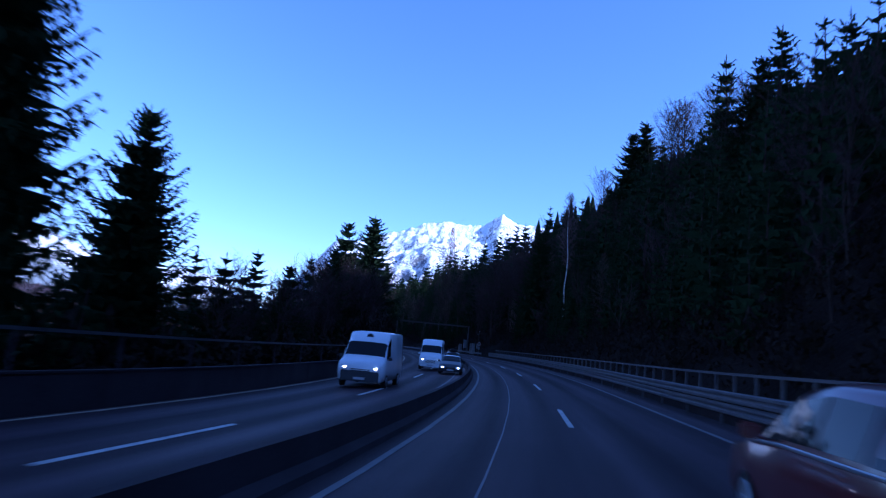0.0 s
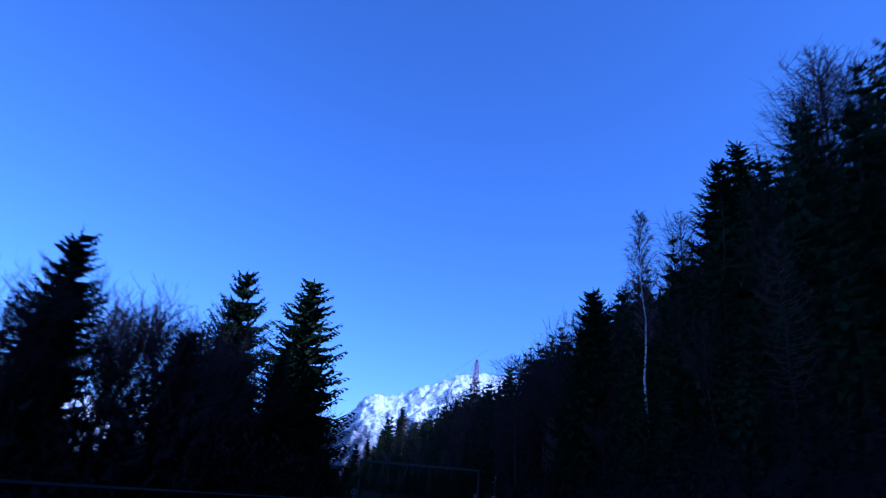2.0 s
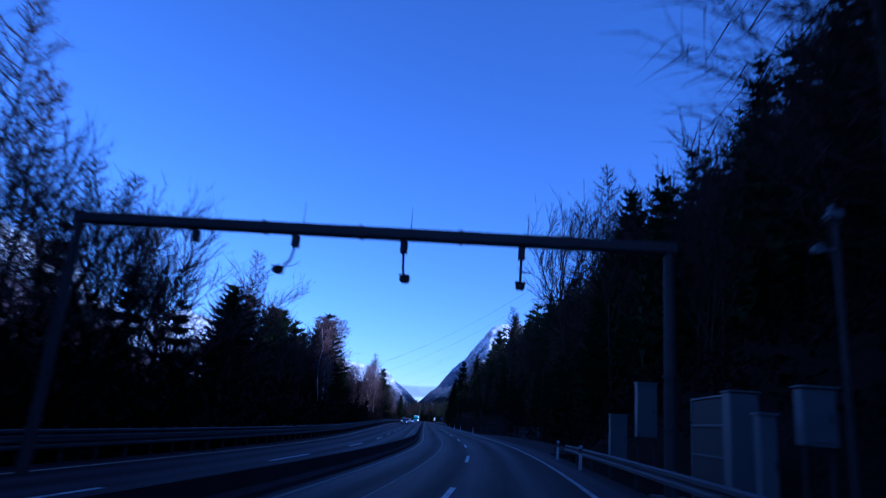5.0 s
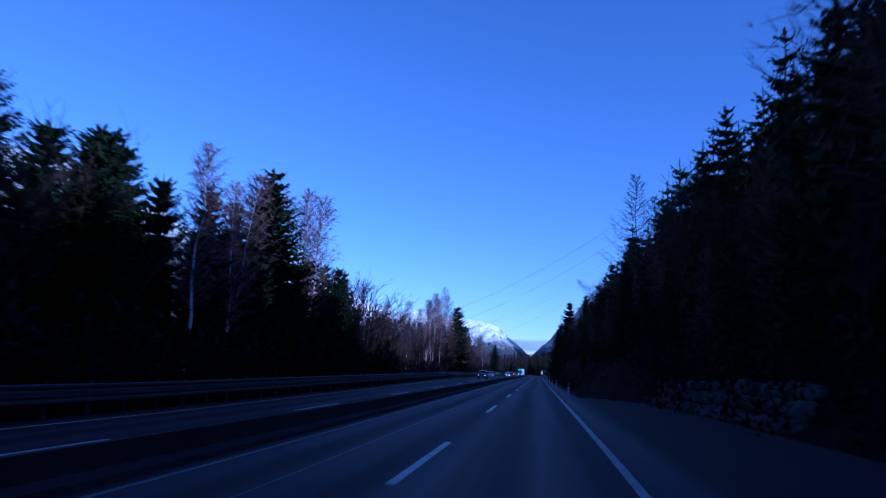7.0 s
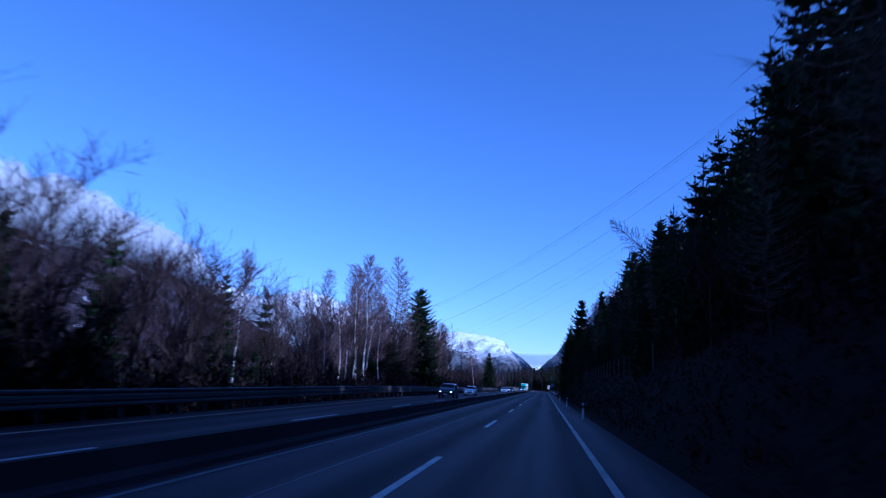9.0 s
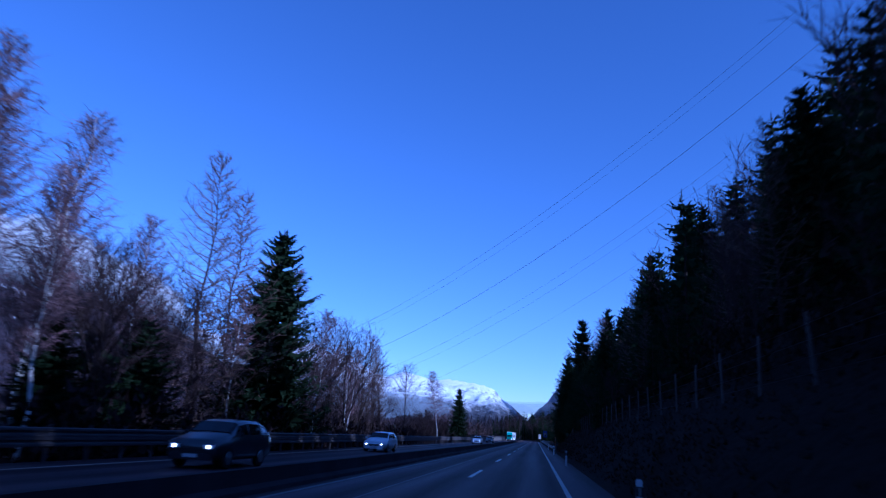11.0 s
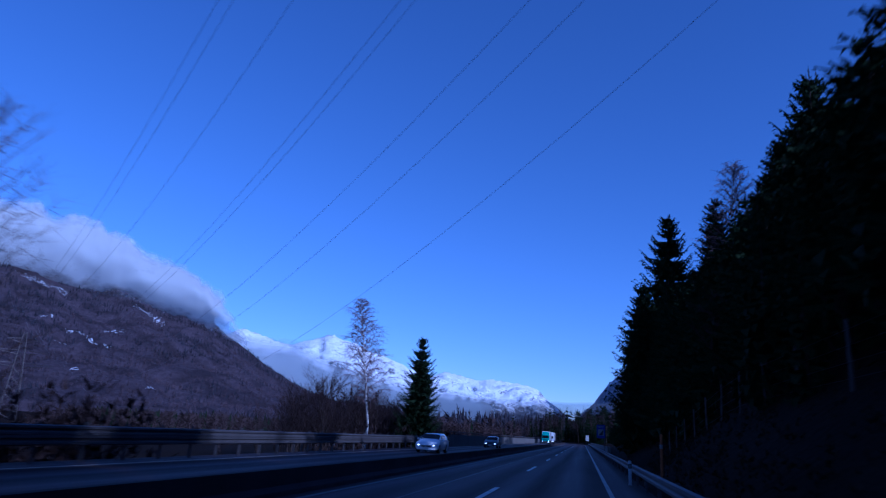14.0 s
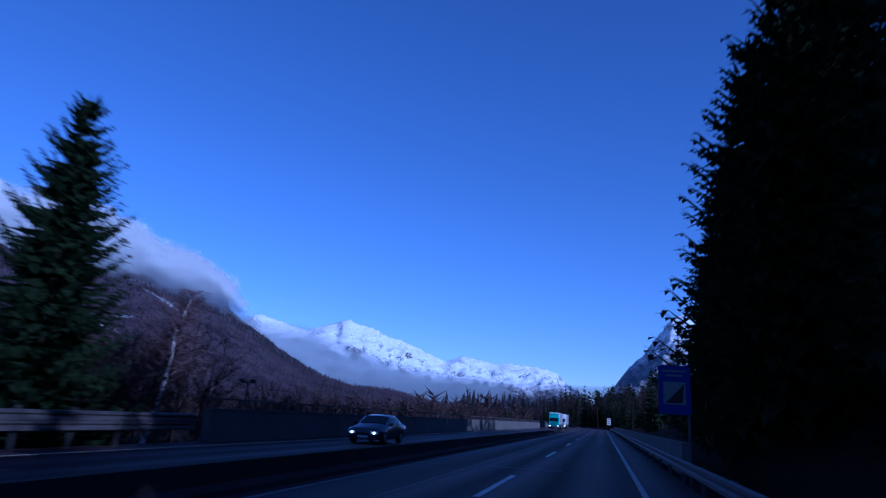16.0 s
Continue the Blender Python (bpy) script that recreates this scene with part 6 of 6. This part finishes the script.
def car(name, label, s, o, stations, width, cabin, wheels, wheel_r, mat, turn=0.0, lit=True, bumper=None, box_on_roof=False, chrome=False, category="car"):
    """stations: from the nose back, rows of y, sill, shoulder, roof and the roof's share of the width. cabin: windscreen foot, roof start, roof end, tail."""
    root = frame_empty(name, s, o, label, category, 0.0, turn, group="vehicles")
    hw = width / 2
    rows_ = []
    for y, sill, sh, rf, share in stations:
        half = [(0.80 * hw, sill), (0.97 * hw, sill + 0.1), (hw, (sill + sh) / 2), (0.965 * hw, sh), (share * hw + 0.03, rf - 0.07), (share * hw * 0.88, rf), (0, rf + 0.02)]
        narrow = 0.86 if y == stations[0][0] else 0.93 if y == stations[-1][0] else 1.0
        half = [(x * narrow, z) for x, z in half]
        rows_.append([Vector((-x, y, z)) for x, z in half] + [Vector((x, y, z)) for x, z in reversed(half[:-1])])
    bm = bmesh.new()
    grid = [[bm.verts.new(p) for p in r] for r in rows_]
    k = len(grid[0])
    for i in range(len(grid) - 1):
        for j in range(k):
            bm.faces.new((grid[i][j], grid[i][(j + 1) % k], grid[i + 1][(j + 1) % k], grid[i + 1][j]))
    bm.faces.new(list(reversed(grid[0])))
    bm.faces.new(grid[-1])
    bmesh.ops.recalc_face_normals(bm, faces=bm.faces)
    bmesh.ops.bevel(bm, geom=bm.edges[:], offset=0.025, segments=2, affect="EDGES", clamp_overlap=True)
    body = part("body", bm, mat, root, smooth=True)
    foot, start, end, tail = cabin
    pane(rows_[foot], rows_[start], root, "windscreen", "dark tinted windscreen")
    pane(rows_[tail], rows_[end], root, "rear_window", "")
    for i in range(foot, tail):
        if name == "van" and i > start:
            break
        for sgn in (0, 1):
            q0, q1 = rows_[i], rows_[i + 1]
            lo0, hi0, hi1, lo1 = (q0[3], q0[4], q1[4], q1[3]) if sgn == 0 else (q0[9], q0[8], q1[8], q1[9])
            pts = inset([lo0.lerp(hi0, 0.06), lo1.lerp(hi1, 0.06), hi1.lerp(lo1, 0.06), hi0.lerp(lo0, 0.06)], 0.9)
            if (hi0 - lo0).length < 0.12:
                pts = inset([lo0.lerp(lo1, 0.3), lo1, hi1, hi1.lerp(hi0, 0.02)], 0.86)
            if sgn == 1:
                pts.reverse()
            pts.reverse()
            slab(pts, 0.012, M_GLASS, root, "side_window")
    n = rows_[0]
    w0 = n[3].x
    z0, z1 = n[2].z, n[3].z
    front = stations[0][0]
    for sgn in (-1, 1):
        x = sgn * abs(w0) * 0.80
        pts = [Vector((x - 0.17, front - 0.01, z1 - 0.14)), Vector((x + 0.17, front - 0.01, z1 - 0.14)), Vector((x + 0.19, front + 0.01, z1 - 0.0)), Vector((x - 0.19, front + 0.01, z1 - 0.0))]
        slab(pts, 0.03, M_LENS, root, "headlamp")
        bm = bmesh.new()
        rod(bm, (x, front - 0.05, z1 - 0.07), (x, front - 0.03, z1 - 0.07), 0.055, None, 12)
        part("lamp_glow", bm, M_HEAD if lit else M_LENS, root.children[-1])
    bm = bmesh.new()
    for j in range(4):
        z = z0 - 0.02 + j * (z1 - z0) * 0.2
        box(bm, (-abs(w0) * 0.52, front - 0.02, z), (abs(w0) * 0.52, front + 0.02, z + 0.03), 0.006)
    part("grille", bm, M_BLACK, root)
    bm = bmesh.new()
    box(bm, (-abs(w0) * 0.98, front - 0.05, stations[0][1] - 0.02), (abs(w0) * 0.98, front + 0.12, stations[0][1] + (0.46 if bumper else 0.2)), 0.03)
    part("bumper", bm, bumper or mat, root)
    bm = bmesh.new()
    box(bm, (-0.26, front - 0.065, stations[0][1] + 0.06), (0.26, front - 0.052, stations[0][1] + 0.17))
    part("number_plate", bm, M_WHITE, root)
    for sgn in (-1, 1):
        m0 = rows_[foot][4]
        bm = bmesh.new()
        c = Vector((sgn * (abs(rows_[foot][3].x) + 0.12), rows_[foot][0].y + 0.35, rows_[foot][3].z + 0.12))
        box(bm, c - Vector((0.1, 0.05, 0.08)), c + Vector((0.1, 0.07, 0.08)), 0.03)
        rod(bm, c, (sgn * abs(rows_[foot][3].x) * 0.97, c.y + 0.05, c.z - 0.08), 0.02)
        part("wing_mirror", bm, bumper or mat, root)
    for y in wheels:
        for sgn in (-1, 1):
            wheel(root, sgn * (hw - 0.1), y, wheel_r, 0.22)
    if chrome:
        for j in (3, 9):
            bm = bmesh.new()
            for i in range(foot, tail):
                p, q = rows_[i][j] * 1.0, rows_[i + 1][j] * 1.0
                p.x *= 1.012
                q.x *= 1.012
                rod(bm, p, q, 0.018, None, 6)
            part("chrome_strip", bm, M_RIM, root, "bright chrome window strip")
    if box_on_roof:
        bm = bmesh.new()
        box(bm, (-0.4, stations[start][0] + 0.1, stations[start][3] + 0.08), (0.4, stations[start][0] + 2.1, stations[start][3] + 0.45), 0.1)
        part("roof_box", bm, M_BLACK, root, "black roof box")
    return root


VAN = [(0.0, 0.35, 1.02, 1.1, 0.8), (0.18, 0.32, 1.18, 1.28, 0.84), (0.7, 0.3, 1.32, 1.46, 0.86), (1.35, 0.3, 1.45, 2.2, 0.84), (1.85, 0.3, 1.45, 2.66, 0.86), (3.4, 0.3, 1.45, 2.72, 0.88), (5.4, 0.3, 1.45, 2.72, 0.88), (5.55, 0.35, 1.4, 2.6, 0.86)]
SEDAN = [(0.0, 0.25, 0.62, 0.68, 0.75), (0.2, 0.22, 0.72, 0.8, 0.8), (1.15, 0.2, 0.86, 0.98, 0.82), (1.95, 0.2, 0.92, 1.38, 0.72), (2.6, 0.2, 0.93, 1.44, 0.72), (3.3, 0.2, 0.94, 1.41, 0.71), (4.0, 0.22, 0.95, 1.1, 0.78), (4.5, 0.25, 0.92, 0.98, 0.8), (4.6, 0.3, 0.85, 0.9, 0.78)]
WAGON = [(0.0, 0.25, 0.64, 0.7, 0.75), (0.2, 0.22, 0.74, 0.82, 0.8), (1.1, 0.2, 0.88, 1.0, 0.82), (1.85, 0.2, 0.94, 1.4, 0.73), (2.6, 0.2, 0.95, 1.47, 0.73), (3.6, 0.2, 0.96, 1.46, 0.72), (4.2, 0.22, 0.97, 1.38, 0.72), (4.45, 0.25, 0.95, 1.12, 0.78), (4.5, 0.3, 0.9, 1.0, 0.78)]
SUV = [(0.0, 0.32, 0.8, 0.88, 0.78), (0.18, 0.3, 0.92, 1.0, 0.82), (1.1, 0.28, 1.06, 1.18, 0.84), (1.8, 0.28, 1.1, 1.58, 0.76), (2.5, 0.28, 1.11, 1.68, 0.76), (3.6, 0.28, 1.12, 1.66, 0.75), (4.3, 0.3, 1.12, 1.5, 0.75), (4.6, 0.32, 1.1, 1.25, 0.8), (4.66, 0.36, 1.0, 1.1, 0.78)]
HATCH = [(0.0, 0.25, 0.66, 0.74, 0.75), (0.18, 0.22, 0.8, 0.88, 0.8), (0.85, 0.2, 0.93, 1.03, 0.82), (1.7, 0.2, 0.98, 1.5, 0.74), (2.35, 0.2, 0.99, 1.6, 0.74), (3.2, 0.2, 1.0, 1.57, 0.73), (3.75, 0.22, 1.01, 1.42, 0.73), (4.0, 0.25, 0.98, 1.15, 0.78), (4.06, 0.3, 0.92, 1.02, 0.78)]
P_WHITE = paint("white_car_paint", (0.75, 0.77, 0.8), 0.0)
P_DARK = paint("dark_car_paint", (0.025, 0.028, 0.035))
P_RED = paint("red_car_paint", (0.065, 0.003, 0.006), 0.0)
P_TEAL = paint("teal_cab_paint", (0.02, 0.42, 0.36), 0.0)
van = car("van", "white delivery van with dark bumper and round sign on its brow", -173.0, -8.75, VAN, 2.25, (2, 3, 6, 7), (1.0, 4.3), 0.35, P_WHITE, bumper=M_TRIM)
bm = bmesh.new()
rod(bm, (0, 1.66, 2.45), (0, 1.58, 2.42), 0.17, None, 24)
part("brow_badge", bm, P_DARK, van, "dark round badge")
car("van", "white high-roofed van behind the first van", -146.0, -7.7, VAN, 2.0, (2, 3, 6, 7), (1.0, 4.3), 0.35, P_WHITE)
car("car", "dark saloon car with lit headlamps in the inner lane", -153.0, -5.7, SEDAN, 1.8, (2, 3, 5, 6), (0.85, 3.55), 0.32, P_DARK)
car("car", "dark estate car with a roof box and lit headlamps", -127.0, -5.7, WAGON, 1.8, (2, 3, 6, 7), (0.85, 3.55), 0.33, P_DARK, box_on_roof=True)
car("car", "glossy red hatchback in the slow lane", -195.4, 2.0, HATCH, 1.8, (2, 3, 6, 7), (0.8, 3.3), 0.32, P_RED, turn=180, lit=False, chrome=True)
car("car", "dark sport utility vehicle with lit lamps on the opposite lanes", 117.0, -9.0, SUV, 1.9, (2, 3, 6, 7), (0.9, 3.7), 0.37, P_DARK)
car("car", "white estate car with lit headlamps beside the birches", 144.8, -9.4, WAGON, 1.75, (2, 3, 6, 7), (0.85, 3.55), 0.32, P_WHITE)
car("car", "white estate car with lit headlamps on the opposite lanes", 229.0, -9.1, WAGON, 1.8, (2, 3, 6, 7), (0.85, 3.55), 0.33, P_WHITE)
car("car", "black saloon car with lit headlamps on the opposite lanes", 266.0, -9.1, SEDAN, 1.8, (2, 3, 5, 6), (0.85, 3.55), 0.32, P_DARK)


def lorry(label, s, o, cab_mat, box_mat):
    root = frame_empty("lorry", s, o, label, "lorry", group="vehicles")
    bm = bmesh.new()
    box(bm, (-1.22, 0.0, 0.45), (1.22, 2.3, 3.1), 0.12)
    box(bm, (-1.15, 0.5, 3.05), (1.15, 2.3, 3.75), 0.2)
    part("cab", bm, cab_mat, root)
    slab([Vector(p) for p in ((-1.08, -0.002, 1.75), (1.08, -0.002, 1.75), (1.05, -0.002, 2.65), (-1.05, -0.002, 2.65))], 0.02, M_GLASS, root, "windscreen", "dark windscreen")
    for x in (-1.225, 1.225):
        bm = bmesh.new()
        box(bm, (x - 0.012, 0.3, 1.8), (x + 0.012, 1.2, 2.6), 0.006)
        part("side_window", bm, M_GLASS, root)
    bm = bmesh.new()
    for k in range(5):
        box(bm, (-0.85, -0.03, 0.95 + 0.14 * k), (0.85, 0.02, 1.03 + 0.14 * k), 0.01)
    part("grille", bm, M_BLACK, root)
    bm = bmesh.new()
    box(bm, (-1.23, -0.08, 0.35), (1.23, 0.2, 0.85), 0.05)
    part("bumper", bm, M_TRIM, root)
    for x in (-0.95, 0.95):
        bm = bmesh.new()
        box(bm, (x - 0.16, -0.11, 0.62), (x + 0.16, -0.07, 0.78), 0.01)
        part("headlamp", bm, M_HEAD, root)
    bm = bmesh.new()
    box(bm, (-1.27, 2.7, 1.1), (1.27, 15.5, 3.95), 0.04)
    part("trailer_box", bm, box_mat, root)
    bm = bmesh.new()
    box(bm, (-0.45, 1.0, 0.65), (0.45, 15.3, 1.08), 0.02)
    part("chassis", bm, M_TRIM, root)
    for y in (1.2, 4.6, 11.5, 12.8, 14.1):
        for x in (-1.05, 1.05):
            wheel(root, x, y, 0.5, 0.32)
    return root


lorry("lorry with a turquoise cab and pale trailer in sunlight", 404, -9.4, P_TEAL, P_WHITE)
lorry("white lorry following the turquoise one in sunlight", 428, -9.0, P_WHITE, P_WHITE)


# ---- power line ----
M_PYLON = material("faded_red_steel", (0.25, 0.12, 0.1), 0.7, metal=0.1, dark=0.75, scale=0.6, fine=10, bump=0.0)
M_CABLE = material("dull_cable", (0.14, 0.14, 0.15), 0.6, metal=0.4, dark=0.8, scale=2, fine=10, bump=0.0)
LINE = Vector((-0.766, 0.643, 0))
ACROSS = Vector((0.643, 0.766, 0))


def pylon(foot, height, half, mat):
    root = new("power_pylon")
    root.matrix_basis = Matrix.Translation(foot) @ Matrix.Rotation(math.atan2(ACROSS.y, ACROSS.x), 4, "Z")
    tagged(root, "lattice power pylon with three cross arms", "pylon")
    legs = [(sx, sy) for sx in (-1, 1) for sy in (-1, 1)]

    def corner(k, z):
        w_ = 2.3 * (1 - z / height) ** 0.9 + 0.35
        return Vector((legs[k][0] * w_, legs[k][1] * w_, z))

    for k in range(4):
        V, F = [], []
        tube_into(V, F, [corner(k, height * i / 8) for i in range(9)], [0.13] * 9, 4)
        mesh_object("leg", V, F, mat, root)
    V, F = [], []
    for i in range(12):
        z0, z1 = height * i / 12, height * (i + 1) / 12
        for a, b in ((0, 1), (1, 3), (3, 2), (2, 0)):
            tube_into(V, F, [corner(a, z0), corner(b, z1)], [0.06, 0.06], 3)
            tube_into(V, F, [corner(b, z0), corner(a, z1)], [0.06, 0.06], 3)
    mesh_object("bracing", V, F, mat, root)
    for z, reach in ((height * 0.70, half), (height * 0.82, half * 0.75), (height * 0.93, half * 0.45)):
        V, F = [], []
        for sx in (-1, 1):
            tip = Vector((sx * reach, 0, z))
            for k in range(4):
                if legs[k][0] == sx:
                    tube_into(V, F, [corner(k, z - 0.9), tip], [0.08, 0.06], 3)
                    tube_into(V, F, [corner(k, z + 0.3), tip], [0.07, 0.06], 3)
        mesh_object("cross_arm", V, F, mat, root)
    return root


near_foot = on_ground(168, 60, 0.2)
pylon(near_foot, 71.0 - near_foot.z, 8.5, M_PYLON)
pylon(Vector((-154, 336, -8)), 30, 9.0, M_DARKSTEEL)
lines = tagged(new("power_lines"), "overhead power cables sagging across the valley road", "power line")
for y0, z0 in ((192.0, 33.0), (193.2, 33.4), (197.5, 33.5), (203.0, 29.5), (204.4, 29.8), (209.5, 25.5), (213.0, 24.5), (219.5, 20.5)):
    V, F = [], []
    pts = []
    for i in range(41):
        u = -78 + 275 * i / 40
        pts.append(Vector((0, y0, z0)) + LINE * u + Vector((0, 0, -0.36 * u + 0.0018 * u * u)))
    tube_into(V, F, pts, [0.013] * len(pts), 4)
    mesh_object("cable", V, F, M_CABLE, lines)
